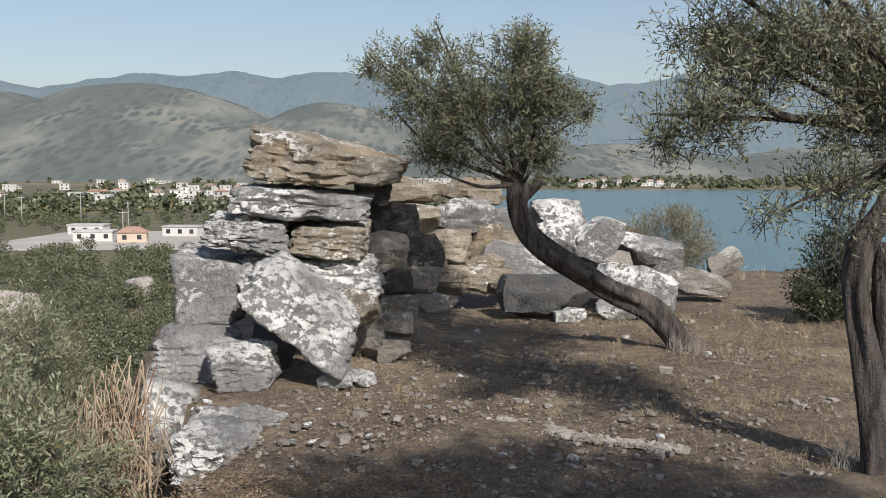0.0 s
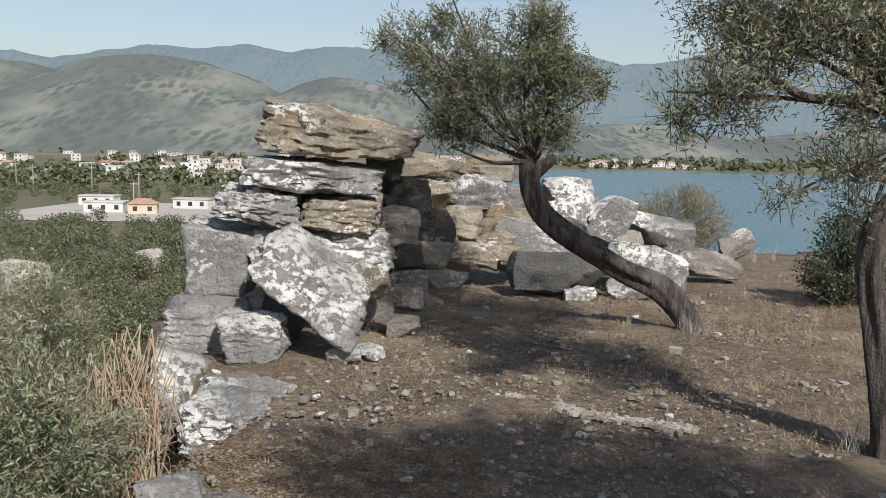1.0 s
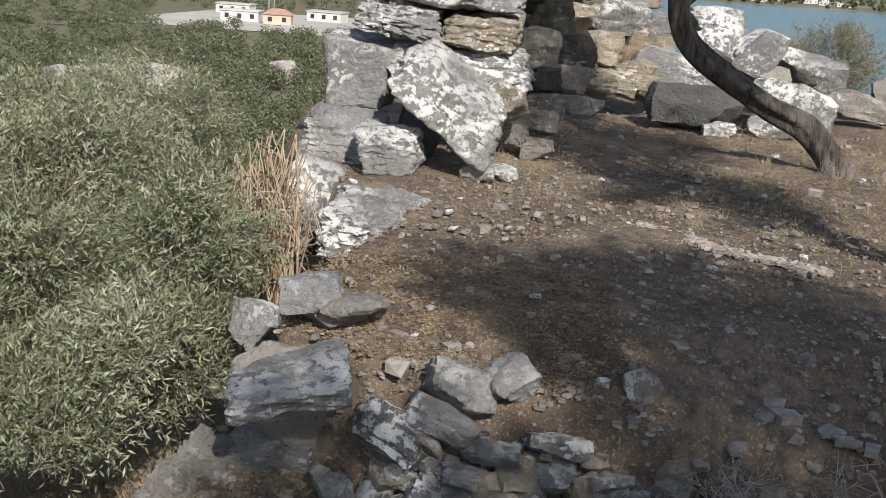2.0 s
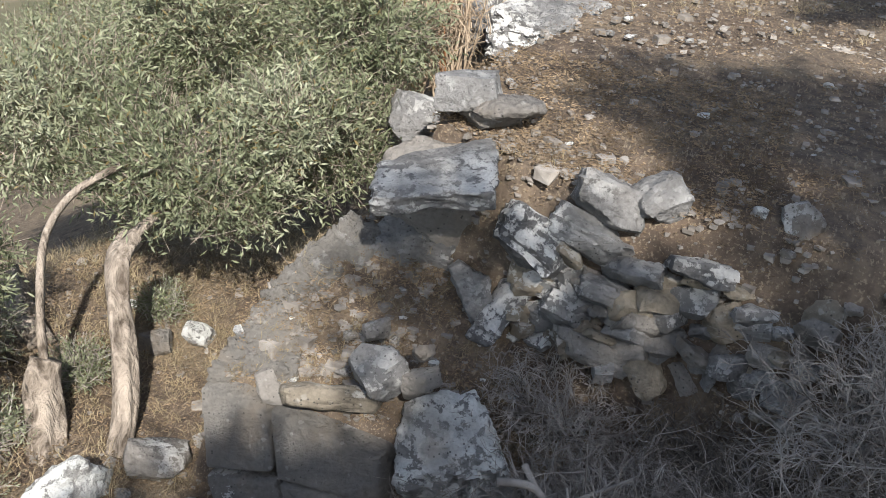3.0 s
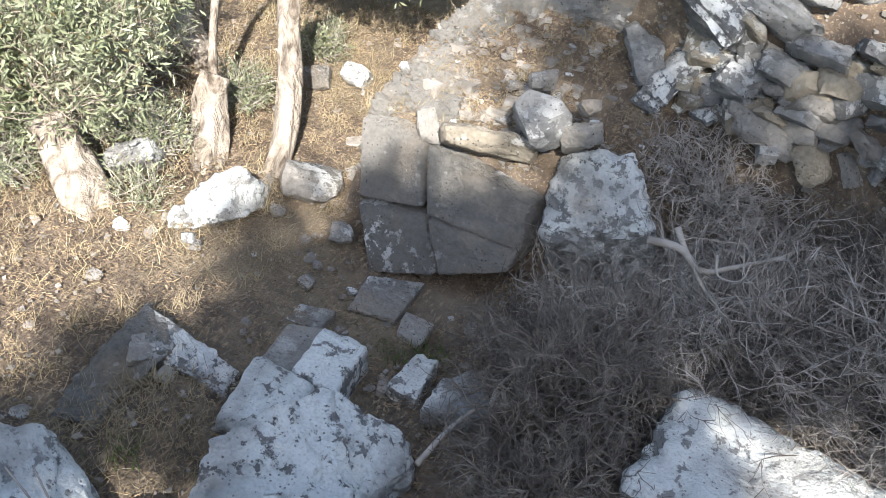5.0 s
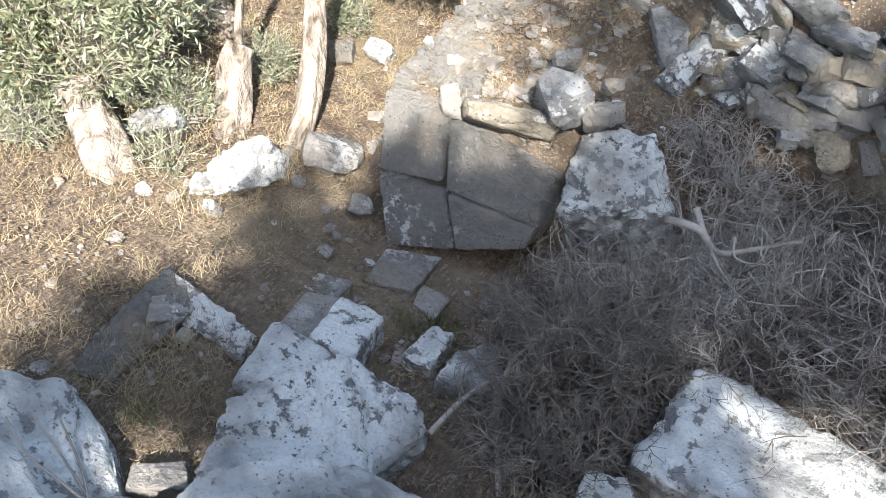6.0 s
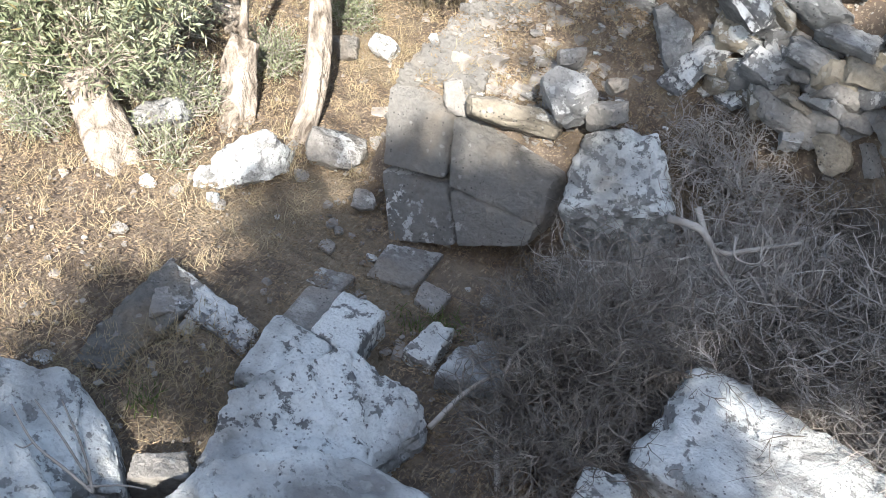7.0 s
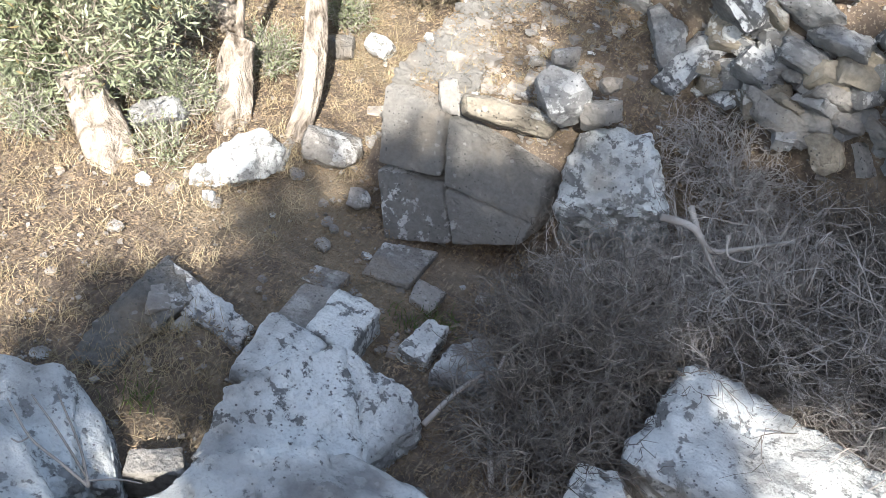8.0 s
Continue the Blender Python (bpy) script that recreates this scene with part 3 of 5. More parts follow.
olive(*(2.59, 6.16, -0.06), "old olive tree with a split dark trunk", ([(2.59, 6.16, -0.06), (2.6, 6.19, 0.31), (2.56, 6.23, 0.72), (2.49, 6.26, 1.13), (2.53, 6.28, 1.43), (2.68, 6.3, 1.67), (2.85, 6.33, 2.04)], 0.085, 0.065), [([(2.63, 6.24, 2.16), (2.4, 6.24, 2.17), (2.06, 6.24, 2.18), (1.83, 6.25, 2.27), (1.56, 6.25, 2.27), (1.33, 6.24, 2.09)], 0.035, 0.01), ([(2.7, 6.4, 2.21), (2.39, 6.42, 2.52), (2.05, 6.44, 2.76), (1.74, 6.46, 2.97)], 0.035, 0.012), ([(2.65, 6.21, -0.11), (2.73, 6.24, 0.3), (2.7, 6.27, 0.71), (2.66, 6.31, 1.12), (2.68, 6.33, 1.43)], 0.065, 0.05)],
      [(1.56, 6.24, 2.17, 0.34, 0.45, 0.25), (1.89, 6.47, 2.53, 0.42, 0.5, 0.26), (1.67, 6.59, 2.75, 0.32, 0.4, 0.19), (2.27, 6.38, 2.69, 0.41, 0.6, 0.31), (2.4, 6.25, 2.27, 0.34, 0.5, 0.27), (1.33, 6.24, 2.11, 0.18, 0.3, 0.18), (2.33, 6.21, 1.77, 0.27, 0.35, 0.18), (1.9, 6.1, 1.63, 0.18, 0.2, 0.06), (2.44, 6.29, 1.53, 0.2, 0.3, 0.14), (2.78, 6.36, 2.38, 0.51, 0.7, 0.51), (2.2, 6.53, 3.22, 0.69, 0.6, 0.26), (1.64, 6.67, 3.73, 0.74, 0.8, 0.42), (2.77, 6.78, 3.86, 0.75, 0.9, 0.46), (2.2, 6.81, 4.29, 0.75, 0.8, 0.36), (1.27, 6.96, 3.59, 0.48, 0.7, 0.37), (1.46, 7.03, 4.51, 0.66, 0.8, 0.4), (3.09, 6.83, 4.54, 0.71, 0.9, 0.46)], 6600, 2, leaf_size=(0.05, 0.0056))
olive(*(-2.78, 3.88, -1.89), "olive tree with a pale cut trunk", ([(-2.78, 3.88, -1.89), (-2.82, 4.01, -1.67), (-2.9, 4.13, -1.43), (-3.0, 4.25, -1.2), (-3.06, 4.36, -0.99), (-3.05, 4.49, -0.9)], 0.068, 0.058), [([(-3.06, 4.48, -0.91), (-2.99, 4.82, -0.8), (-2.8, 5.12, -0.65)], 0.035, 0.01)],
      [(-3.03, 5.01, -0.67, 0.69, 0.5, 0.43), (-2.48, 5.36, -0.44, 0.43, 0.45, 0.36), (-3.97, 5.38, -0.53, 0.71, 0.6, 0.36), (-2.44, 6.24, 0.02, 0.46, 0.5, 0.55), (-2.61, 5.8, -0.6, 0.54, 0.5, 0.45)], 4300, 3, BARK_PALE, LEAF_LIGHT, boughs=False, leaf_size=(0.056, 0.0066))
olive(*(-3.14, 3.68, -1.99), "olive tree with a thin stem on a gnarled stump", ([(-3.14, 3.68, -1.99), (-3.17, 3.78, -1.82), (-3.26, 3.89, -1.61), (-3.27, 3.97, -1.47)], 0.10, 0.085), [([(-3.28, 3.96, -1.49), (-3.38, 4.08, -1.24), (-3.46, 4.26, -0.92), (-3.39, 4.43, -0.7), (-3.22, 4.64, -0.57)], 0.026, 0.02)],
      [(-4.22, 4.99, -0.63, 0.57, 0.5, 0.42), (-3.63, 6.23, -0.12, 0.62, 0.6, 0.79), (-3.56, 7.02, 0.33, 0.68, 0.7, 0.41), (-3.9, 4.16, -1.14, 0.19, 0.3, 0.26)], 4000, 4, BARK_PALE, LEAF_LIGHT, boughs=False, leaf_size=(0.056, 0.0066))
olive(*(-3.24, 2.96, -2.0), "olive tree with a short pale trunk", ([(-3.24, 2.96, -2.0), (-3.4, 3.05, -1.82), (-3.58, 3.12, -1.66), (-3.68, 3.13, -1.51)], 0.12, 0.10), [],
      [(-3.67, 3.17, -1.31, 0.47, 0.4, 0.21), (-4.06, 3.08, -1.38, 0.29, 0.4, 0.29), (-3.75, 3.38, -1.04, 0.57, 0.4, 0.21)], 1100, 5, BARK_PALE, LEAF_LIGHT, boughs=False, leaf_size=(0.056, 0.0066))
olive(*(-3.75, 4.49, -1.84), "olive tree deeper in the shade", ([(-3.75, 4.49, -1.84), (-3.98, 4.62, -1.74), (-4.21, 4.8, -1.58)], 0.08, 0.07), [],
      [(-4.13, 8.99, 0.43, 0.77, 0.9, 0.36), (-5.04, 8.25, 0.23, 0.63, 0.9, 0.49), (-4.17, 10.35, -0.35, 0.68, 0.7, 0.68), (-3.89, 9.61, -0.89, 0.61, 0.7, 0.53)], 4200, 6, BARK_PALE, LEAF_LIGHT, boughs=False, leaf_size=(0.056, 0.0066))
olive(-5.6, 13.5, -3.9, "olive tree on the slope below the wall", ([(-5.6, 13.5, -4.5), (-5.5, 13.5, -3.7), (-5.6, 13.6, -3.1)], 0.12, 0.09), [],
      [(-5.6, 13.5, -2.5, 1.20, 1.20, 0.83), (-6.50, 13.2, -2.8, 0.90, 0.90, 0.75), (-4.85, 13.7, -2.75, 0.90, 0.90, 0.75)], 1500, 40, BARK_PALE, LEAF_LIGHT, leaf_size=(0.055, 0.008))
olive(-7.8, 11.5, -4.0, "olive tree on the slope below the wall", ([(-7.8, 11.5, -4.6), (-7.7, 11.5, -3.8), (-7.8, 11.6, -3.2)], 0.12, 0.09), [],
      [(-7.8, 11.5, -2.6, 1.28, 1.28, 0.88), (-8.76, 11.2, -2.9, 0.96, 0.96, 0.80), (-7.00, 11.7, -2.85, 0.96, 0.96, 0.80)], 1500, 41, BARK_PALE, LEAF_LIGHT, leaf_size=(0.055, 0.008))
olive(-4.9, 17.5, -5.2, "olive tree on the slope below the wall", ([(-4.9, 17.5, -5.800000000000001), (-4.800000000000001, 17.5, -5.0), (-4.9, 17.6, -4.4)], 0.12, 0.09), [],
      [(-4.9, 17.5, -3.8000000000000003, 1.20, 1.20, 0.83), (-5.80, 17.2, -4.1000000000000005, 0.90, 0.90, 0.75), (-4.15, 17.7, -4.05, 0.90, 0.90, 0.75)], 1500, 42, BARK_PALE, LEAF_LIGHT, leaf_size=(0.055, 0.008))
olive(-8.6, 17, -5.6, "olive tree on the slope below the wall", ([(-8.6, 17, -6.199999999999999), (-8.5, 17, -5.3999999999999995), (-8.6, 17.1, -4.8)], 0.12, 0.09), [],
      [(-8.6, 17, -4.199999999999999, 1.36, 1.36, 0.94), (-9.62, 16.7, -4.5, 1.02, 1.02, 0.85), (-7.75, 17.2, -4.449999999999999, 1.02, 1.02, 0.85)], 1500, 43, BARK_PALE, LEAF_LIGHT, leaf_size=(0.055, 0.008))
olive(-6.6, 9.2, -2.9, "olive tree on the slope below the wall", ([(-6.6, 9.2, -3.5), (-6.5, 9.2, -2.7), (-6.6, 9.299999999999999, -2.1)], 0.12, 0.09), [],
      [(-6.6, 9.2, -1.5, 0.88, 0.88, 0.61), (-7.26, 8.899999999999999, -1.7999999999999998, 0.66, 0.66, 0.55), (-6.05, 9.399999999999999, -1.75, 0.66, 0.66, 0.55)], 1500, 44, BARK_PALE, LEAF_LIGHT, leaf_size=(0.055, 0.008))
# trees behind the viewpoint, whose shade falls over the near ground
olive(6.6, -6.2, -1.5, "tall olive tree shading the viewpoint", ([(6.6, -6.2, -2.2), (6.4, -6.0, 2.0), (5.8, -5.8, 6.4)], 0.26, 0.15), [],
      [(5.55, -4.7, 8.4, 1.2, 1.0, 0.7), (3.75, -5.6, 8.3, 0.7, 0.75, 0.6), (5.3, -3.3, 8.4, 1.0, 0.8, 0.6), (4.1, -3.45, 8.35, 0.65, 0.75, 0.55), (6.95, -4.7, 8.5, 1.4, 1.2, 0.8), (5.75, -6.5, 8.6, 1.5, 1.2, 0.8), (4.95, -3.6, 8.3, 1.2, 0.8, 0.7)], 2800, 60, leaf_size=(0.09, 0.024))
olive(3.9, -7.4, -3.5, "olive tree behind the viewpoint", ([(3.9, -7.4, -4.6), (3.7, -7.2, 0.4), (3.2, -6.6, 4.4)], 0.22, 0.13), [],
      [(1.75, -6.5, 5.8, 0.32, 0.38, 0.35), (3.65, -5.35, 6.0, 0.45, 0.6, 0.4), (2.95, -5.65, 6.0, 1.0, 0.65, 0.6), (2.35, -5.85, 5.8, 0.9, 0.6, 0.5), (2.45, -5.1, 5.9, 0.95, 0.75, 0.6), (3.65, -4.2, 6.1, 1.0, 0.7, 0.6), (4.85, -4.1, 6.1, 1.0, 0.7, 0.6), (5.95, -5.3, 6.0, 1.0, 0.9, 0.6)], 3800, 61, leaf_size=(0.09, 0.024))



def shrub(name, at, radii, count, seed, leaf, stem, label, length=0.03, width=0.004, reach=0.3, per=10):
    rng = np.random.RandomState(seed)
    bush = thing(name, *at, label, "shrub")
    n = 60
    d = rng.normal(size=(n, 3)) * (1, 1, 0.5) + (0, 0, 0.9)
    st = ribbons(np.zeros((n, 3)), d, np.array(radii).max() * rng.uniform(0.6, 1.1, (n, 1)), 0.008, rng, 4, 0.5)
    lv, tw = sprays([(0, 0, radii[2] * 0.9, *radii)], count, rng, reach, per, length, width)
    part("stem_work", quad_mesh("stem_work", np.concatenate([st, tw]), stem), bush)
    part("foliage", quad_mesh("foliage", lv, leaf), bush)
    return bush


shrub("broom_bush", (3.13, 14.94, 0.38), (0.85, 0.6, 0.5), 2400, 70, BROOM, TWIG, "green and brown broom bush behind the stones", 0.05, 0.004)
shrub("evergreen_bush", (4.64, 12.4, 0.0), (0.5, 0.45, 0.6), 1300, 71, LEAF_DARK, TWIG_DARK, "dark evergreen bush at the terrace edge", 0.045, 0.012)
shrub("weed_bush", (-3.19, 3.23, -2.07), (0.22, 0.2, 0.22), 260, 72, LEAF_LIGHT, TWIG, "grey-green weed bush under the olives", 0.03, 0.004, 0.2)
shrub("weed_bush", (-3.77, 3.07, -2.17), (0.2, 0.2, 0.16), 200, 73, LEAF_LIGHT, TWIG, "grey-green weed bush under the olives", 0.03, 0.004, 0.2)
shrub("weed_bush", (-3.81, 2.92, -1.85), (0.2, 0.2, 0.18), 200, 74, LEAF_LIGHT, TWIG, "grey-green weed bush under the olives", 0.03, 0.004, 0.2)
shrub("weed_bush", (-3.66, 3.55, -1.85), (0.22, 0.22, 0.20), 200, 75, LEAF_LIGHT, TWIG, "grey-green weed bush under the olives", 0.03, 0.004, 0.2)
shrub("weed_bush", (-3.37, 3.61, -1.85), (0.2, 0.2, 0.18), 200, 76, LEAF_LIGHT, TWIG, "grey-green weed bush under the olives", 0.03, 0.004, 0.2)
shrub("weed_bush", (-3.32, 4.29, -1.85), (0.18, 0.18, 0.16), 200, 77, LEAF_LIGHT, TWIG, "grey-green weed bush under the olives", 0.03, 0.004, 0.2)
shrub("weed_bush", (-3.32, 5.13, -1.85), (0.16, 0.16, 0.14), 200, 78, LEAF_LIGHT, TWIG, "grey-green weed bush under the olives", 0.03, 0.004, 0.2)
shrub("weed_bush", (-4.32, 3.25, -1.95), (0.22, 0.22, 0.20), 200, 79, LEAF_LIGHT, TWIG, "grey-green weed bush under the olives", 0.03, 0.004, 0.2)
shrub("weed_bush", (-3.99, 4.24, -1.85), (0.25, 0.25, 0.23), 200, 80, LEAF_LIGHT, TWIG, "grey-green weed bush under the olives", 0.03, 0.004, 0.2)



# ---- far trees, town and shore ----
def grove(name, count, seed, place, size, per, chip, label, slim=1.0):
    """Many far trees as ragged clumps of leaf sprays, in one mesh."""
    rng = np.random.RandomState(seed)
    out = []
    for _ in range(count):
        got = place(rng)
        if got is None:
            continue
        x, y, s = got
        z = float(height(x, y))
        R = s * size * rng.uniform(0.75, 1.25)
        near = min(1.0, 125.0 / max(y, 1.0))
        n = int(per * near * rng.uniform(0.8, 1.2))
        leaf = chip / near ** 0.55
        d = unit(rng.normal(size=(n, 3)))
        lobes = unit(rng.normal(size=(5, 3))) * 0.45
        c = lobes[rng.randint(0, 5, n)] + d * rng.uniform(0.35, 0.62, (n, 1))
        p = np.array((x, y, z + R * 0.75)) + c * np.array((R, R, R * 0.8))
        a = unit(np.cross(d, rng.normal(size=(n, 3)))) * leaf * R * slim
        b = unit(np.cross(d + 0.5 * rng.normal(size=(n, 3)), a)) * leaf * R
        out.append(np.stack([p - a - b * 0.4, p + a - b, p + a * 0.6 + b, p - a * 0.8 + b], 1))
    ob = new(name, quad_mesh(name, np.concatenate(out), FAR_LEAF))
    tagged(ob, label, "trees", kind="stuff")


def slope_spot(rng):
    y = rng.uniform(15, 70)
    x = -rng.uniform(0.12, 0.62) * y - rng.uniform(0, 4)
    if x > -7:
        return None
    return x, y, 1.0


def plain_spot(rng):
    y = math.exp(rng.uniform(math.log(80), math.log(430)))
    x = rng.uniform(-0.62, 0.02) * y
    if float(lake_shape(x, y)) > -4 or (255 < y < 345 and -0.42 * y < x < -0.13 * y) or rng.rand() < 0.12:
        return None
    return x, y, 1.0


def town_spot(rng):
    y = 1 / rng.uniform(1 / 1300, 1 / 350)
    x = rng.uniform(-0.6, 0.0) * y
    if float(lake_shape(x, y)) > -6 or math.sin(x * 0.021) + math.sin(y * 0.017 + x * 0.006) < 0.1:
        return None
    return x, y, rng.choice((0.7, 1.0, 1.3))


def shore_spot(rng):
    return rng.uniform(30, 900), rng.uniform(925, 1450), rng.choice((0.7, 1.0, 1.2))


grove("slope_trees", 150, 21, slope_spot, 1.7, 1500, 0.036, "olive trees on the slope below the ruin", 0.3)
grove("grove_trees", 1500, 22, plain_spot, 2.6, 520, 0.042, "dense olive groves on the plain")
grove("town_trees", 1300, 23, town_spot, 3.6, 200, 0.1, "dark trees among the houses of the town")
grove("shore_trees", 420, 24, shore_spot, 4.6, 220, 0.1, "dark trees along the far shore")


def box_faces(x0, x1, y0, y1, z0, z1):
    v = [(x, y, z) for z in (z0, z1) for x, y in ((x0, y0), (x1, y0), (x1, y1), (x0, y1))]
    return v, [(3, 2, 1, 0), (4, 5, 6, 7), (0, 1, 5, 4), (1, 2, 6, 5), (2, 3, 7, 6), (3, 0, 4, 7)]


def house_kind(w, d, storeys, wall, roof, pitched, label):
    h = 2.9 * storeys
    ob = thing("house", 0, 0, 0, label, "house", "houses of the town")
    part("wall", mesh_of("wall", *box_faces(-w / 2, w / 2, -d / 2, d / 2, -1, h), wall), ob)
    if pitched:
        v = [(-w / 2 - 0.4, -d / 2 - 0.4, h), (w / 2 + 0.4, -d / 2 - 0.4, h), (w / 2 + 0.4, d / 2 + 0.4, h), (-w / 2 - 0.4, d / 2 + 0.4, h),
             (-w / 2 + d * 0.3, 0, h + d * 0.22), (w / 2 - d * 0.3, 0, h + d * 0.22)]
        part("roof", mesh_of("roof", v, [(3, 2, 1, 0), (0, 1, 5, 4), (1, 2, 5), (2, 3, 4, 5), (3, 0, 4)], roof), ob)
    else:
        part("roof", mesh_of("roof", *box_faces(-w / 2 - 0.3, w / 2 + 0.3, -d / 2 - 0.3, d / 2 + 0.3, h + 0.004, h + 0.35), roof), ob)
    cols = max(2, int(w / 3.2))
    pane = mesh_of("window", *box_faces(-0.6, 0.6, -0.06, 0.02, 0, 1.3), PANE)
    for s in range(storeys):
        for c in range(cols):
            part("window", pane, ob, at=pose(-w / 2 + (c + 0.5) * w / cols, -d / 2, 2.9 * s + 0.95))
    return ob


def build_town():
    rng = np.random.RandomState(5)
    kinds = [house_kind(7, 6, 2, WHITEWASH, ROOF, True, "white two-storey house with a red tiled roof"),
             house_kind(8, 7, 1, PLASTER, ROOF, True, "plastered low house with a tiled roof"),
             house_kind(8, 7, 2, WHITEWASH, ROOF_GREY, False, "white two-storey block with a flat roof"),
             house_kind(11, 7, 1, WHITEWASH, ROOF_GREY, False, "long white flat-roofed building")]
    homes = [(-100, 300, 3, 0.1), (-80, 322, 3, -0.1), (-88, 296, 1, 0.2), (-112, 330, 3, 0.0), (-190, 800, 2, 0.1), (-168, 810, 2, 0.0), (-205, 660, 0, 0.2), (-213, 640, 0, 0.3), (-150, 770, 0, 0)]
    used = [False] * 4
    spots = list(homes)
    while len(spots) < 80:
        y = 1 / rng.uniform(1 / 1450, 1 / 560)
        x = rng.uniform(-0.56, -0.16) * y
        if math.sin(x * 0.03) + math.sin(y * 0.021 + 1) < -0.3:
            continue
        spots.append((x, y, rng.choice((0, 2, 2, 3, 3, 3)), rng.uniform(-0.4, 0.4)))
    for k in range(34):  # rows of villas on the rise beyond the ruin
        spots.append((-80 + 9.5 * (k % 13) + rng.uniform(-2, 2), 1190 + 16 * (k // 13), 2, 0.0))
    for k in range(26):  # houses along the far shore
        spots.append((118 + rng.uniform(0, 120), 1010 + rng.uniform(0, 220), rng.choice((0, 3)), rng.uniform(-0.3, 0.3)))
    for x, y, k, turn in spots:
        z = max(float(height(x, y)), PLAIN)
        m = pose(x, y, z, 0, 0, math.degrees(turn))  # each at its own turn
        if used[k]:
            copy_thing(kinds[k], m)
        else:
            kinds[k].matrix_basis, used[k] = m, True


build_town()
yard = new("pavement", mesh_of("pavement", [(-128, 262, PLAIN + 0.15), (-52, 268, PLAIN + 0.15), (-48, 352, PLAIN + 0.15), (-122, 338, PLAIN + 0.15)], [(0, 1, 2, 3)], CONCRETE))
tagged(yard, "pale gravel yard beside low sheds", "yard", kind="structure")


def utility_pole(x, y, tall):
    pole = thing("utility_pole", x, y, PLAIN, "grey utility pole with a crossarm on the plain", "pole", "poles on the plain")
    v, f = tube([(0, 0, -0.5), (0, 0, tall * 0.5), (0, 0, tall)], [0.22, 0.18, 0.13], 8)
    part("shaft", mesh_of("shaft", v, f, POLE, True), pole)
    part("crossarm", mesh_of("crossarm", *box_faces(-1.3, 1.3, -0.1, 0.1, tall - 0.9, tall - 0.65), POLE), pole)


for px, py, tall in ((-122, 352, 12), (-104, 345, 10), (-150, 372, 11), (-172, 410, 11), (-196, 420, 10), (-92, 300, 9)):
    utility_pole(px, py, tall)


# ---- stones ----
RUIN = thing("ruined_wall", -1.6, 9.4, 0.0, "ruined dry-stone wall of grey blocks white with lichen", "wall")
INNER = thing("inner_wall", -0.2, 11.2, 0.0, "inner return of the ruined stone wall, partly darkened for shade", "wall")
TUMBLED = thing("terrace_wall", -0.4, 4.3, -0.6, "tumbled terrace wall of lichened grey rubble", "wall")
LOWER = thing("lower_wall", -1.8, 3.9, -1.7, "low wall of large smooth grey blocks", "wall")

# the ruined wall
hewn("stone", [(-1.82, 9.60, 1.75), (-0.49, 9.60, 1.69), (-0.39, 9.75, 1.92), (-1.82, 9.75, 2.22)], (0.06, 0.75, 0.04), 101, "long brown schist slab lying on top of the wall", STONE_BROWN, wall=RUIN, rough=0.13, edge=0.22)
hewn("stone", [(-1.95, 9.40, 1.45), (-0.69, 9.40, 1.37), (-0.68, 9.50, 1.60), (-1.89, 9.50, 1.70)], (0.0, 0.75, 0.04), 102, "flat grey slab with white lichen in the wall", STONE, wall=RUIN, rough=0.11, edge=0.25)
hewn("stone", [(-2.18, 9.30, 1.18), (-1.43, 9.30, 1.06), (-1.45, 9.40, 1.36), (-2.15, 9.40, 1.43)], (0.0, 0.6, 0.04), 103, "layered stone crusted with lichen", STONE, wall=RUIN, rough=0.17, edge=0.35)
hewn("stone", [(-1.41, 9.40, 1.09), (-0.75, 9.40, 1.00), (-0.70, 9.45, 1.34), (-1.35, 9.45, 1.30)], (0.0, 0.6, 0.04), 104, "brownish block with pale lichen blots", STONE_BROWN, wall=RUIN, rough=0.11, edge=0.28)
hewn("stone", [(-2.41, 9.35, 0.43), (-1.90, 9.35, 0.45), (-1.80, 9.40, 0.99), (-2.48, 9.40, 1.09)], (0.0, 0.7, 0.03), 105, "squared grey block with lichen spots", STONE_SPOT, wall=RUIN, rough=0.05, edge=0.18)
hewn("stone", [(-1.81, 9.35, 0.79), (-0.59, 9.35, 0.69), (-0.70, 9.50, 1.00), (-1.86, 9.50, 1.04)], (0.0, 0.8, 0.06), 106, "long grey slab bedded in the wall", STONE_SPOT, wall=RUIN, rough=0.1, edge=0.25)
rock("stone", (-0.78, 9.45, 0.61), (-5, -15, 1), (0.38, 0.50, 0.38), 107, "small rusty brown stone under the slab", STONE_BROWN, wall=RUIN, cells=13)
hewn("stone", [(-1.78, 8.55, 0.75), (-0.86, 8.45, 0.10), (-0.76, 8.60, 0.50), (-1.45, 8.75, 1.03)], (0.06, 0.45, 0.14), 108, "big leaning grey boulder with lichen on its back", STONE_SPOT, wall=RUIN, rough=0.08, edge=0.32)
hewn("stone", [(-2.52, 8.80, 0.12), (-1.89, 8.80, -0.10), (-1.84, 8.95, 0.41), (-2.52, 8.95, 0.42)], (0.0, 0.6, 0.05), 109, "rounded grey stone at the foot of the wall", STONE_SPOT, wall=RUIN, rough=0.1, edge=0.35)
hewn("stone", [(-1.86, 8.40, 0.02), (-1.42, 8.40, 0.06), (-1.45, 8.50, 0.34), (-1.97, 8.50, 0.39)], (0.0, 0.45, 0.05), 110, "pale-topped block wedged under the boulder", STONE, wall=RUIN, rough=0.1, edge=0.28)
rock("stone", (-0.90, 8.69, 0.08), (-5, -5, 0), (0.31, 0.30, 0.17), 111, "small white crusted stone on the ground", STONE_PALE, wall=RUIN)
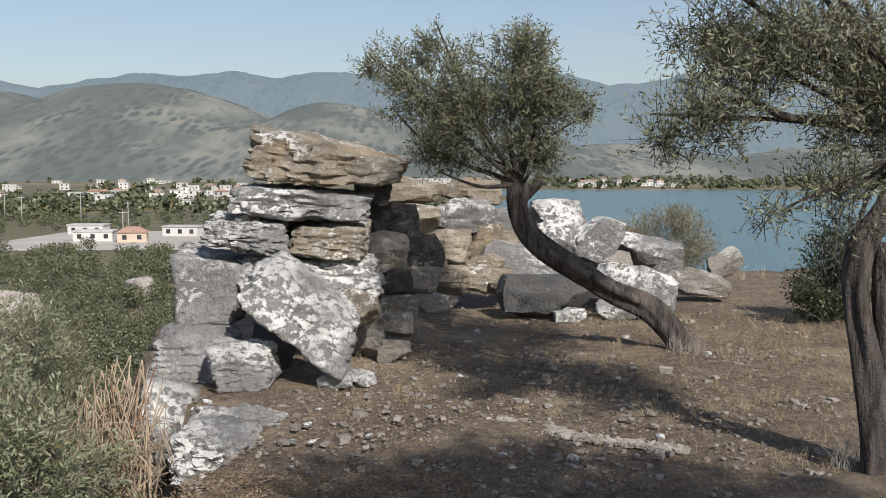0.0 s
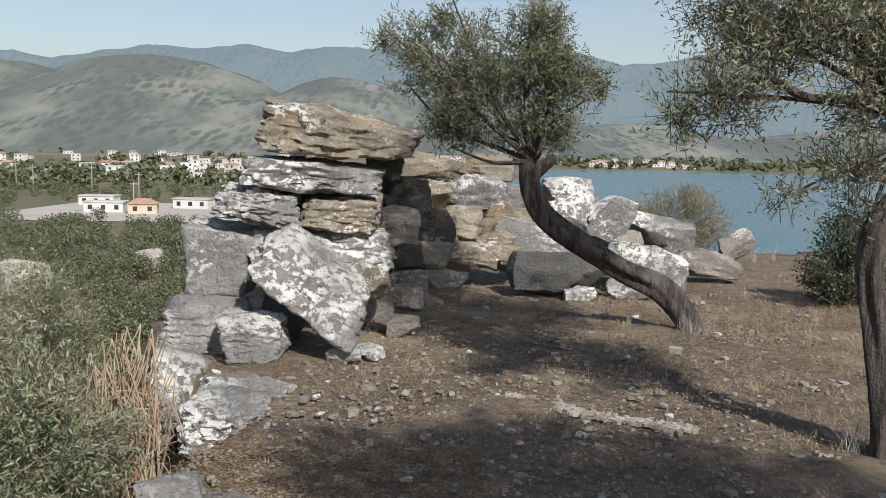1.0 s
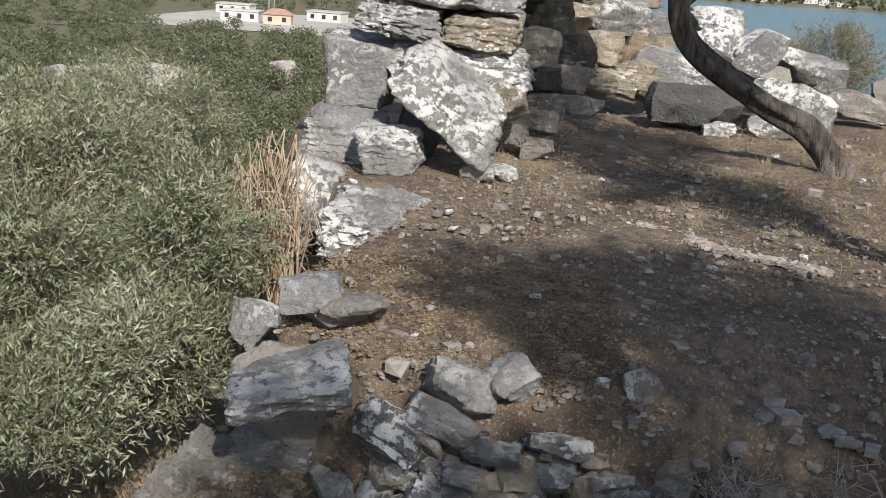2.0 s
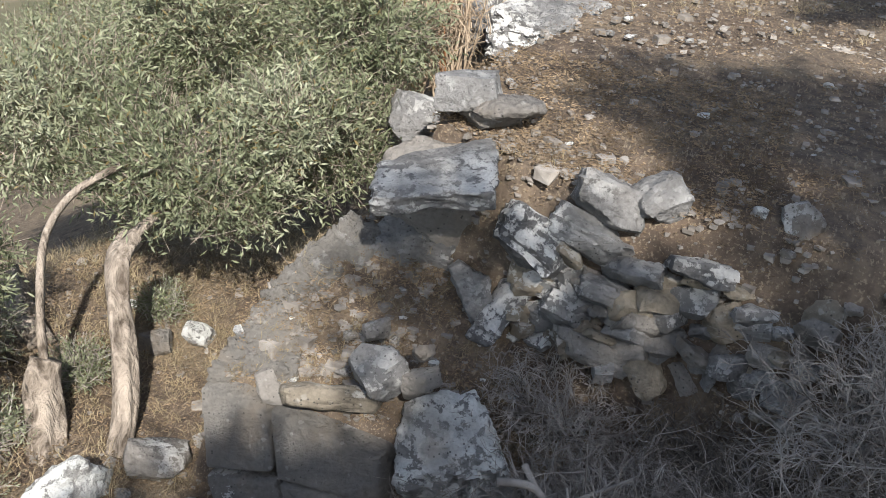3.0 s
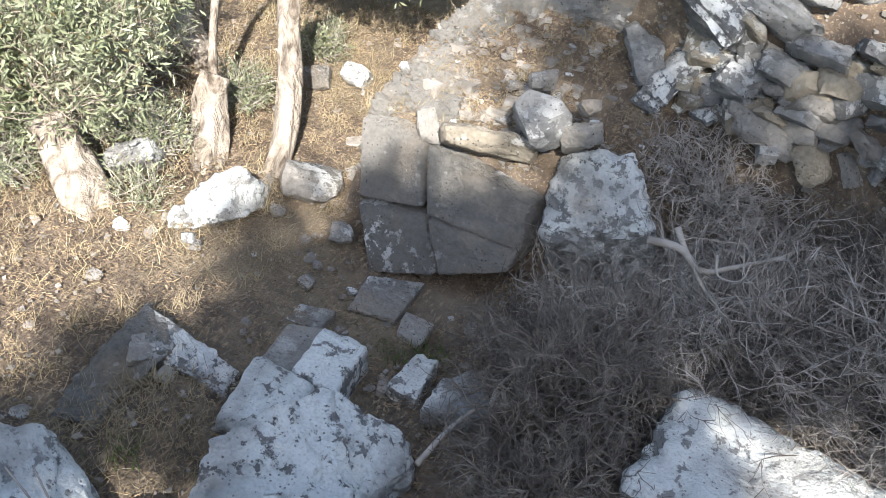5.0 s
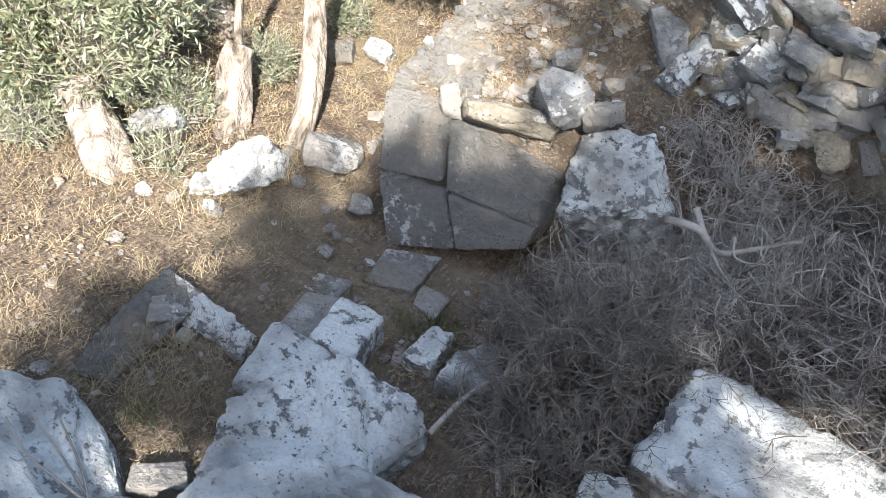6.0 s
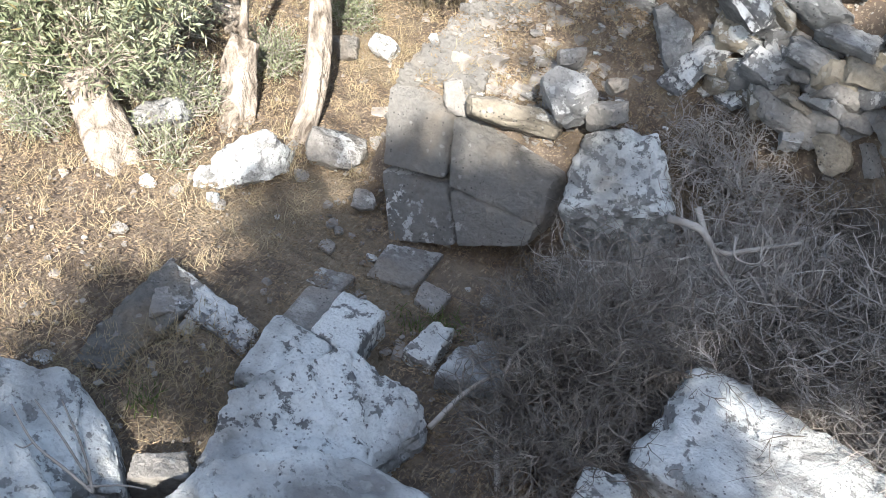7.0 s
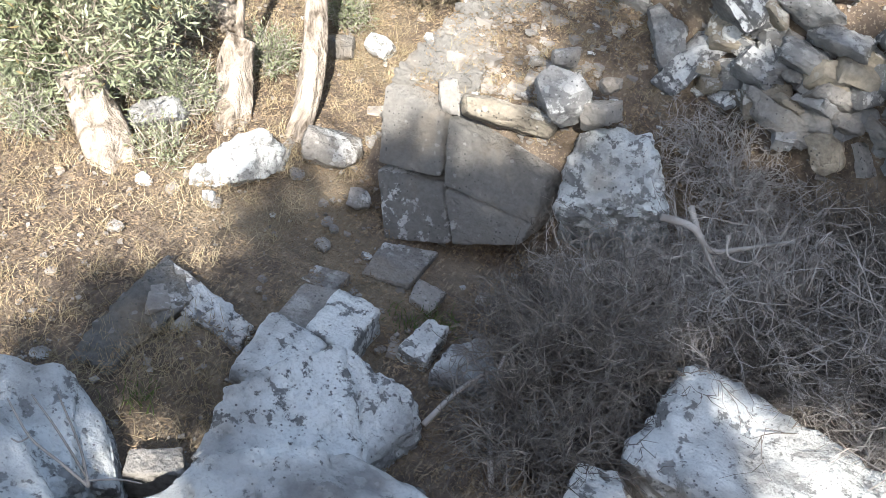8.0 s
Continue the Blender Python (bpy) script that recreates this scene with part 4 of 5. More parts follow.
rock("stone", (-0.68, 8.79, 0.09), (-5, -0, 0), (0.24, 0.30, 0.13), 112, "small white crusted stone on the ground", STONE_PALE, wall=RUIN)
rock("stone", (-2.24, 8.41, -0.07), (-5, 20, -2), (0.50, 0.70, 0.45), 113, "grey block low in the wall", wall=RUIN, box=0.75, cells=13)
hewn("stone", [(-1.89, 7.35, -0.06), (-1.15, 7.35, 0.01), (-1.17, 7.70, 0.06), (-1.86, 7.70, 0.13)], (0.0, 0.35, -0.2), 114, "low stone white with lichen", STONE, wall=RUIN, rough=0.12, edge=0.35)
hewn("stone", [(-1.81, 6.60, -0.24), (-1.28, 6.60, -0.21), (-1.30, 6.75, 0.05), (-1.81, 6.75, 0.08)], (0.0, 0.55, 0.05), 115, "lichen-spotted boulder on the terrace edge", STONE, wall=RUIN, rough=0.14, edge=0.5)
rock("stone", (-2.14, 7.47, -0.20), (-5, -0, 0), (0.38, 0.60, 0.47), 116, "grey stone low on the terrace edge", wall=RUIN)
# here and in the inner corner, shade is put into the darkest stones' colour
rock("stone", (-1.56, 9.57, 0.26), (-5, -0, 0), (0.49, 0.50, 0.54), 117, "stone behind the leaning boulder, darkened for shade", STONE_SHADED, wall=RUIN)
rock("stone", (-0.53, 10.72, 1.31), (-5, -0, 0), (0.60, 0.39, 0.39), 118, "inner wall block, its shade put into the dark colour", STONE_SHADED, wall=INNER, box=0.75, cells=13, rough=0.1)
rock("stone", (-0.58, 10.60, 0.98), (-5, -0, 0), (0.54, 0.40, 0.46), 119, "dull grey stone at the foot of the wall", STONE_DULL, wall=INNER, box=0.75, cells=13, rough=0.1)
rock("stone", (-0.22, 10.68, 1.04), (-5, -0, 0), (0.48, 0.33, 0.36), 120, "inner wall block, its shade put into the dark colour", STONE_SHADED, wall=INNER, box=0.75, cells=13, rough=0.1)
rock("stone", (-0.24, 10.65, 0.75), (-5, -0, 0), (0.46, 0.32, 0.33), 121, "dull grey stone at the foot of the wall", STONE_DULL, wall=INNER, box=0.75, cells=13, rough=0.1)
rock("stone", (-0.54, 10.55, 0.69), (-5, -0, 0), (0.47, 0.32, 0.33), 122, "inner wall block, its shade put into the dark colour", STONE_SHADED, wall=INNER, box=0.75, cells=13, rough=0.1)
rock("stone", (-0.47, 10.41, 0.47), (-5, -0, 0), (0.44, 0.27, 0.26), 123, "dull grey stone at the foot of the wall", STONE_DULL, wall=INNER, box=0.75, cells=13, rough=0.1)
rock("stone", (-0.31, 13.77, 1.55), (-5, -0, 0), (0.90, 0.45, 0.35), 124, "brown schist block of the inner wall", STONE_BROWN, wall=INNER, box=0.75, cells=13, rough=0.1)
rock("stone", (0.36, 14.18, 1.55), (-5, -0, 0), (0.85, 0.46, 0.39), 125, "brown schist block of the inner wall", STONE_BROWN, wall=INNER, box=0.75, cells=13, rough=0.1)
rock("stone", (-0.41, 13.54, 1.22), (-5, -0, 0), (0.72, 0.43, 0.39), 126, "brown schist block of the inner wall", STONE_BROWN, wall=INNER, box=0.75, cells=13, rough=0.1)
rock("stone", (0.25, 13.86, 1.21), (-5, -0, 0), (0.80, 0.49, 0.46), 127, "grey lichened block of the inner wall", wall=INNER, box=0.75, cells=13, rough=0.1)
rock("stone", (0.04, 13.61, 0.83), (-5, -0, 0), (0.68, 0.44, 0.44), 128, "brown schist block of the inner wall", STONE_BROWN, wall=INNER, box=0.75, cells=13, rough=0.1)
rock("stone", (0.54, 13.91, 0.86), (-5, -0, 0), (0.51, 0.42, 0.54), 129, "brown schist block of the inner wall", STONE_BROWN, wall=INNER, box=0.75, cells=13, rough=0.1)
rock("stone", (0.17, 13.48, 0.44), (-5, -0, 0), (0.83, 0.45, 0.38), 130, "brown schist block of the inner wall", STONE_BROWN, wall=INNER, box=0.75, cells=13, rough=0.1)
rock("stone", (-0.09, 13.21, 0.11), (-5, -0, 0), (0.55, 0.33, 0.31), 131, "dull grey stone at the foot of the wall", STONE_DULL, wall=INNER, box=0.75, cells=13, rough=0.1)
rock("stone", (0.74, 14.11, 1.11), (-5, -0, 0), (0.50, 0.37, 0.42), 132, "grey lichened block of the inner wall", wall=INNER, box=0.75, cells=13, rough=0.1)
rock("stone", (0.56, 13.65, 0.59), (-5, -0, 0), (0.54, 0.32, 0.31), 133, "brown schist block of the inner wall", STONE_BROWN, wall=INNER, box=0.75, cells=13, rough=0.1)
rock("stone", (-0.17, 13.45, 0.61), (-5, -0, 0), (0.45, 0.31, 0.33), 134, "brown schist block of the inner wall", STONE_BROWN, wall=INNER, box=0.75, cells=13, rough=0.1)
rock("stone", (-0.70, 10.51, 1.65), (-5, -0, 0), (0.35, 0.28, 0.35), 135, "inner wall block, its shade put into the dark colour", STONE_SHADED, wall=INNER, box=0.75, cells=13, rough=0.1)
rock("stone", (-0.75, 9.98, 0.21), (-5, -0, 0), (0.36, 0.25, 0.27), 136, "dull grey stone at the foot of the wall", STONE_DULL, wall=INNER, box=0.75, cells=13, rough=0.1)
rock("stone", (-0.47, 9.86, 0.13), (-5, -0, 0), (0.31, 0.21, 0.21), 137, "dull grey stone at the foot of the wall", STONE_DULL, wall=INNER, box=0.75, cells=13, rough=0.1)
rock("stone", (-0.46, 10.19, 0.34), (-5, -0, 0), (0.34, 0.24, 0.25), 138, "dull grey stone at the foot of the wall", STONE_DULL, wall=INNER, box=0.75, cells=13, rough=0.1)
rock("stone", (0.62, 13.45, 0.39), (-5, -0, 0), (0.60, 0.37, 0.35), 139, "brown schist block of the inner wall", STONE_BROWN, wall=INNER, box=0.75, cells=13, rough=0.1)
rock("stone", (0.79, 13.89, 0.79), (-5, -0, 0), (0.47, 0.37, 0.47), 140, "brown schist block of the inner wall", STONE_BROWN, wall=INNER, box=0.75, cells=13, rough=0.1)
rock("stone", (1.11, 13.75, 0.56), (-5, 14, -1), (1.19, 0.62, 0.51), 141, "grey tumbled boulder with lichen", group="tumbled stones behind the olive", box=0.6, cells=13)
# this block's colour includes the shade that falls on it
rock("stone", (1.25, 12.72, 0.31), (-5, 3, -0), (1.14, 0.60, 0.49), 142, "block lying on the terrace, its grey darkened for shade", STONE_SHADED, group="tumbled stones behind the olive", box=0.6, cells=13)
rock("stone", (1.52, 14.17, 1.13), (-5, -0, 0), (0.70, 0.52, 0.60), 143, "white crusted tumbled stone", STONE_PALE, group="tumbled stones behind the olive", box=0.6, cells=13)
rock("stone", (1.75, 14.31, 1.08), (-5, -0, 0), (0.41, 0.36, 0.50), 144, "grey tumbled boulder with lichen", group="tumbled stones behind the olive", box=0.6, cells=13)
rock("stone", (1.48, 13.73, 0.91), (-5, 20, -2), (0.59, 0.47, 0.59), 145, "grey tumbled boulder with lichen", group="tumbled stones behind the olive", box=0.6, cells=13)
rock("stone", (2.04, 13.74, 0.91), (-5, 15, -1), (0.62, 0.50, 0.62), 146, "grey tumbled boulder with lichen", group="tumbled stones behind the olive", box=0.6, cells=13)
rock("stone", (2.77, 14.15, 0.69), (-5, 8, -1), (0.98, 0.57, 0.52), 147, "grey tumbled boulder with lichen", group="tumbled stones behind the olive", box=0.6, cells=13)
rock("stone", (2.50, 13.15, 0.34), (-5, 22, -2), (1.20, 0.67, 0.58), 148, "white crusted tumbled stone", STONE_PALE, group="tumbled stones behind the olive", box=0.6, cells=13)
rock("stone", (2.15, 12.61, 0.14), (-5, -0, 0), (0.57, 0.31, 0.26), 149, "white crusted tumbled stone", STONE_PALE, group="tumbled stones behind the olive", box=0.6, cells=13)
rock("stone", (3.41, 14.08, 0.33), (-5, 10, -1), (0.98, 0.45, 0.33), 150, "dull grey tumbled stone", STONE_DULL, group="tumbled stones behind the olive", box=0.6, cells=13)
rock("stone", (1.51, 12.37, 0.10), (-5, -0, 0), (0.39, 0.23, 0.20), 151, "white crusted tumbled stone", STONE_PALE, group="tumbled stones behind the olive", box=0.6, cells=13)
rock("stone", (2.18, 13.67, 0.58), (-5, -0, 0), (0.56, 0.38, 0.40), 152, "dull grey tumbled stone", STONE_DULL, group="tumbled stones behind the olive", box=0.6, cells=13)
rock("stone", (3.93, 14.55, 0.52), (-5, -30, 3), (0.51, 0.33, 0.34), 153, "dull grey tumbled stone", STONE_DULL, group="tumbled stones behind the olive", box=0.6, cells=13)

# filler added behind an open gap; its dark colour stands for the shade there
rock("stone", (-1.35, 10.25, 1.18), (-5, 0, 0), (1.3, 0.35, 0.42), 170, "added filler stone behind a gap in the wall, darkened for shade", STONE_SHADED, wall=RUIN, box=0.8, cells=13)

# the terrace edge
rock("stone", (-1.40, 5.12, 0.08), (-16, -11, 10), (0.34, 0.45, 0.20), 154, "lichened stone on the terrace edge", group="stones along the terrace edge", box=0.75, cells=13)
rock("stone", (-2.60, 7.99, -1.25), (-16, -4, 8), (0.46, 0.40, 0.36), 155, "grey stone on the terrace edge", group="stones along the terrace edge")
rock("stone", (-1.17, 5.03, 0.06), (-16, -4, 8), (0.37, 0.35, 0.12), 157, "dull stone half buried in the terrace edge", STONE_DULL, group="stones along the terrace edge")
rock("stone", (0.34, 4.75, -0.11), (-32, -6, 24), (0.18, 0.12, 0.20), 236, "flat pale stone lying on the terrace", STONE_DULL, group="loose stones on the terrace", cells=13)
rock("stone", (0.15, 4.80, -0.12), (-32, -6, 24), (0.07, 0.08, 0.07), 237, "small white stone lying on the terrace", STONE_PALE, group="loose stones on the terrace", cells=6)
rock("stone", (1.53, 6.84, 0.01), (-5, -2, 0), (0.22, 0.20, 0.07), 238, "flat pale stone on the dry grass", GRAVEL, group="loose stones on the terrace", cells=6)

hewn("stone", [(-1.54, 4.19, -0.20), (-1.05, 4.41, -0.13), (-1.18, 4.88, -0.05), (-1.65, 4.52, -0.16)], (0.0, 0.03, -0.10), 156, "broad lichened slab on the terrace edge", STONE, group="stones along the terrace edge", rough=0.08)
rock("stone", (-1.47, 4.92, -0.42), (-10, 6, 14), (0.62, 0.40, 0.50), 166, "dull bank stone under the edge slab", STONE_DULL, group="stones along the terrace edge", box=0.75, cells=13)
rock("stone", (-1.98, 5.93, -0.45), (-10, 8, 20), (0.30, 0.40, 0.30), 164, "dark stone under the dry reeds", STONE_SPOT, group="stones along the terrace edge", box=0.7, cells=13)
rock("stone", (-1.28, 5.10, 0.00), (-8, -6, 12), (0.34, 0.34, 0.14), 165, "grey stone half buried at the terrace edge", STONE_DULL, group="stones along the terrace edge", box=0.7, cells=13)
# the tumbled wall under the terrace lip: crest stones, then flat rubble in rough courses
for at, turn, size, seed, kind, mat in (
        ((-0.83, 4.66, -0.47), (-28, 30, 8), (0.50, 0.34, 0.24), 400, "broad lichened crest stone", STONE),
        ((-0.53, 4.72, -0.20), (-30, 8, 10), (0.36, 0.34, 0.24), 401, "rounded dark crest boulder", STONE_SPOT),
        ((-0.57, 4.64, -0.36), (-25, 24, 14), (0.46, 0.30, 0.18), 402, "lichened ledge under the crest boulder", STONE),
        ((-0.30, 4.74, -0.13), (-30, -20, 24), (0.24, 0.28, 0.24), 403, "lichened crest boulder", STONE),
        ((-1.12, 4.62, -0.78), (-30, -24, 30), (0.17, 0.22, 0.32), 404, "upright stone crusted white", STONE),
        ((-0.98, 4.58, -0.84), (-34, 34, 6), (0.16, 0.20, 0.40), 405, "upright stone crusted white", STONE),
        ((-0.06, 4.64, -0.40), (-20, 4, 12), (0.32, 0.30, 0.11), 406, "flat lichened crest slab", STONE),
        ((-0.34, 4.60, -0.46), (-22, 6, 20), (0.30, 0.26, 0.12), 407, "flat lichened crest slab", STONE),
        ((-0.46, 4.58, -0.60), (-24, 14, 12), (0.28, 0.24, 0.14), 408, "grey slab jutting from the tumbled wall", STONE_SPOT),
        ((-0.62, 4.56, -0.74), (-24, 18, 6), (0.28, 0.22, 0.16), 409, "grey slab jutting from the tumbled wall", STONE_SPOT),
        ((-0.50, 4.54, -0.90), (-20, 16, 10), (0.44, 0.24, 0.13), 410, "long dull slab low in the tumbled wall", STONE_DULL),
        ((-0.28, 4.58, -0.72), (-26, 10, 22), (0.30, 0.24, 0.15), 411, "dull slab jutting from the tumbled wall", STONE_DULL),
        ((0.10, 4.60, -0.62), (-30, -22, 20), (0.20, 0.20, 0.18), 412, "rusty brown stone in the tumbled wall", STONE_BROWN)):
    rock("stone", at, turn, size, seed, kind, mat, wall=TUMBLED, box=0.72, cells=13, rough=0.1)


def rubble_courses():
    rng = np.random.RandomState(411)
    z = -0.92
    while z < -0.40:
        x = -0.98 + rng.uniform(0, 0.1)
        tall = rng.uniform(0.07, 0.11)
        while x < 1.35:
            wide = rng.uniform(0.07, 0.20)
            lip = 4.70 - 0.13 * max(x - 0.1, 0) + 0.16 * max(-0.5 - x, 0)
            fall = min(max(5.5 - 4.0 * (x + 0.1), 1.7), 5.5)
            zz = z + rng.normal() * 0.03
            y = lip - (-0.17 - zz) / fall - 0.03 + rng.normal() * 0.035
            if rng.rand() < (0.92 if x < 0.5 else 0.45):
                pick = rng.choice(4, p=(0.30, 0.22, 0.38, 0.10))
                mat = (STONE, STONE_DULL, STONE_BROWN, STONE_SPOT)[pick]
                word = ("lichened angular stone", "dull grey angular stone", "rusty brown angular stone", "grey angular stone")[pick]
                rock("stone", (x + wide / 2, y, zz), (rng.normal() * 22 - 14, rng.normal() * 24, rng.normal() * 35), (wide * 1.2, rng.uniform(0.10, 0.2), wide * rng.uniform(0.45, 0.95)),
                     int(rng.randint(1000, 9000)), word + " in the tumbled wall", mat, wall=TUMBLED, box=0.75, cells=6, rough=0.1, chops=6)
            x += wide * rng.uniform(0.8, 1.25)
        z += tall * 0.85


rubble_courses()

# the block-built bench
hewn("stone", [(-2.17, 3.73, -1.66), (-1.81, 3.77, -1.59), (-1.92, 3.90, -1.31), (-2.30, 3.90, -1.30)], (0.05, 0.36, 0.12), 239, "upright grey corner block with lichen spots", STONE_BLOCK, wall=LOWER, rough=0.02, edge=0.07, shrink=0.014)
hewn("stone", [(-1.79, 3.76, -1.61), (-1.25, 3.77, -1.58), (-1.29, 3.87, -1.38), (-1.91, 3.90, -1.31)], (0.06, 0.30, 0.04), 240, "large smooth grey block in the lower wall", STONE_BLOCK, wall=LOWER, rough=0.02, edge=0.07, shrink=0.014)
hewn("stone", [(-1.98, 3.58, -1.98), (-1.62, 3.65, -1.85), (-1.79, 3.76, -1.61), (-2.17, 3.73, -1.68)], (0.05, 0.36, 0.05), 241, "grey block at the foot of the lower wall", STONE_BLOCK, wall=LOWER, rough=0.02, edge=0.07, shrink=0.014)
hewn("stone", [(-1.62, 3.65, -1.85), (-1.27, 3.72, -1.69), (-1.26, 3.77, -1.58), (-1.78, 3.75, -1.62)], (0.05, 0.32, 0.05), 242, "grey block at the foot of the lower wall", STONE_BLOCK, wall=LOWER, rough=0.03, edge=0.07, shrink=0.014)
hewn("stone", [(-2.27, 3.94, -1.22), (-1.84, 4.05, -1.24), (-1.95, 4.34, -1.01), (-2.19, 4.33, -0.94)], (-0.02, 0.0, -0.7), 245, "long grey edge block of the lower wall", STONE_BLOCK, wall=LOWER, rough=0.15)
hewn("stone", [(-2.19, 4.33, -0.93), (-1.94, 4.33, -1.00), (-1.82, 4.57, -0.83), (-2.03, 4.63, -0.70)], (-0.04, 0.05, -0.8), 246, "grey edge stone of the lower wall", STONE_BLOCK, wall=LOWER, rough=0.15)
hewn("stone", [(-2.00, 4.58, -0.71), (-1.70, 4.60, -0.79), (-1.68, 4.81, -0.64), (-1.89, 4.79, -0.58)], (0.0, 0.08, -0.8), 248, "grey edge stone of the lower wall", STONE_BLOCK, wall=LOWER, rough=0.15)
hewn("stone", [(-1.71, 4.66, -0.68), (-1.28, 4.69, -0.70), (-1.28, 4.89, -0.55), (-1.70, 4.83, -0.55)], (0.0, 0.1, -0.4), 158, "grey bank stone blotched with lichen", STONE, wall=LOWER, rough=0.15)
rock("stone", (-1.93, 3.96, -1.24), (-41, -16, 37), (0.11, 0.06, 0.21), 249, "thin upright flake of grey stone", STONE_DULL, wall=LOWER, cells=13)
rock("stone", (-1.61, 3.97, -1.18), (-39, 3, 21), (0.48, 0.25, 0.14), 250, "long brown stone on the bench", STONE_BROWN, wall=LOWER, cells=13)
rock("stone", (-1.39, 4.02, -0.98), (-44, -25, 45), (0.24, 0.30, 0.29), 251, "grey stone with pale lichen on the bench", wall=LOWER, cells=13)
rock("stone", (-1.17, 4.02, -1.00), (-40, -10, 31), (0.19, 0.25, 0.13), 252, "grey stone on the bench", STONE_DULL, wall=LOWER, cells=13)
rock("stone", (-1.94, 4.29, -1.11), (-48, -32, 53), (0.19, 0.15, 0.12), 253, "flat stone on the bench", STONE_DULL, wall=LOWER, cells=10)
rock("stone", (-1.48, 4.22, -0.90), (-40, -10, 31), (0.15, 0.12, 0.10), 254, "flat stone on the bench", STONE_DULL, wall=LOWER, cells=10)
rock("stone", (-1.17, 4.03, -0.84), (-40, -10, 31), (0.11, 0.12, 0.07), 255, "small flat stone on the bench", STONE_DULL, wall=LOWER, cells=10)

# boulders in the hollow
hewn("stone", [(-1.89, 3.24, -1.93), (-1.66, 3.34, -1.93), (-1.68, 3.66, -1.93), (-1.94, 3.53, -1.93)], (0.0, 0.02, -0.12), 257, "flat grey slab on the floor of the hollow", STONE_DULL, group="boulders in the hollow", rough=0.03)
hewn("stone", [(-1.61, 3.26, -1.93), (-1.47, 3.24, -1.93), (-1.49, 3.42, -1.93), (-1.65, 3.42, -1.93)], (0.0, 0.02, -0.15), 258, "flat grey stone on the floor of the hollow", STONE_DULL, group="boulders in the hollow", rough=0.05)
hewn("stone", [(-2.05, 2.95, -1.87), (-1.88, 2.99, -1.87), (-1.89, 3.15, -1.87), (-2.06, 3.08, -1.87)], (0.0, 0.02, -0.12), 259, "dull flat stone on the floor of the hollow", STONE_DULL, group="boulders in the hollow", rough=0.05)
hewn("stone", [(-1.75, 2.56, -1.70), (-1.52, 2.56, -1.70), (-1.57, 2.90, -1.72), (-1.80, 2.88, -1.72)], (0.01, 0.04, -0.30), 260, "squared boulder with a white face", STONE_PALE, group="boulders in the hollow", rough=0.04)
hewn("stone", [(-1.92, 2.56, -1.76), (-1.74, 2.60, -1.78), (-1.81, 2.93, -1.78), (-1.97, 2.86, -1.78)], (0.0, 0.04, -0.2), 261, "smooth grey slab beside the white boulders", STONE_DULL, group="boulders in the hollow", rough=0.02)
hewn("stone", [(-1.83, 2.14, -1.70), (-1.56, 2.20, -1.68), (-1.61, 2.55, -1.70), (-1.92, 2.54, -1.68)], (0.02, 0.06, -0.35), 262, "white crusted angular boulder", STONE_PALE, group="boulders in the hollow", rough=0.05, edge=0.2)
hewn("stone", [(-1.63, 1.66, -1.66), (-1.09, 2.03, -1.66), (-1.51, 2.49, -1.56), (-1.71, 1.95, -1.52)], (0.06, 0.16, -0.45), 263, "large white crusted boulder with a sharp ridge", STONE_PALE, group="boulders in the hollow", rough=0.085, edge=0.2)
hewn("stone", [(-1.17, 1.97, -1.70), (-1.07, 2.39, -1.72), (-1.16, 2.52, -1.70), (-1.51, 2.49, -1.58)], (0.02, 0.10, -0.40), 363, "broken shoulder of a white crusted boulder", STONE_PALE, group="boulders in the hollow", rough=0.085, edge=0.2)
hewn("stone", [(-1.56, 1.20, -1.42), (-0.60, 2.01, -1.50), (-1.13, 1.95, -1.46), (-1.50, 1.61, -1.42)], (0.0, 0.08, -0.50), 264, "long white crusted boulder below the viewpoint", STONE_PALE, group="boulders in the hollow", rough=0.085, edge=0.2)
hewn("stone", [(-1.99, 1.01, -1.50), (-1.80, 1.33, -1.58), (-2.23, 1.68, -1.58), (-2.52, 1.49, -1.52)], (0.02, 0.12, -0.50), 265, "tall white crusted boulder", STONE_PALE, group="boulders in the hollow", rough=0.085, edge=0.2)
hewn("stone", [(-1.93, 1.29, -1.62), (-1.74, 1.44, -1.68), (-2.03, 1.65, -1.68), (-2.22, 1.68, -1.60)], (0.02, 0.10, -0.40), 365, "sloping flank stone of the tall white boulder", STONE_PALE, group="boulders in the hollow", rough=0.085, edge=0.2)
hewn("stone", [(-1.78, 0.86, -1.32), (-1.62, 1.10, -1.36), (-2.02, 1.26, -1.36), (-2.15, 1.17, -1.32)], (0.0, 0.08, -0.50), 266, "white crusted boulder low on the slope", STONE_PALE, group="boulders in the hollow", rough=0.06, edge=0.2)
hewn("stone", [(-2.45, 1.83, -1.82), (-2.24, 1.91, -1.79), (-2.24, 2.39, -1.72), (-2.51, 2.53, -1.74)], (-0.02, 0.04, -0.25), 267, "ridge of a half-buried grey boulder", STONE_BLOCK, group="boulders in the hollow", rough=0.10)
hewn("stone", [(-2.27, 2.33, -1.74), (-1.93, 2.33, -1.80), (-1.97, 2.51, -1.81), (-2.49, 2.53, -1.73)], (0.03, 0.04, -0.25), 367, "lichened ridge of a half-buried grey boulder", STONE, group="boulders in the hollow", rough=0.10)
hewn("stone", [(-2.33, 2.19, -1.72), (-2.26, 2.28, -1.72), (-2.34, 2.40, -1.72), (-2.42, 2.34, -1.72)], (0.0, 0.02, -0.12), 368, "round grey stone lodged in the earth", STONE_DULL, group="boulders in the hollow", rough=0.08)
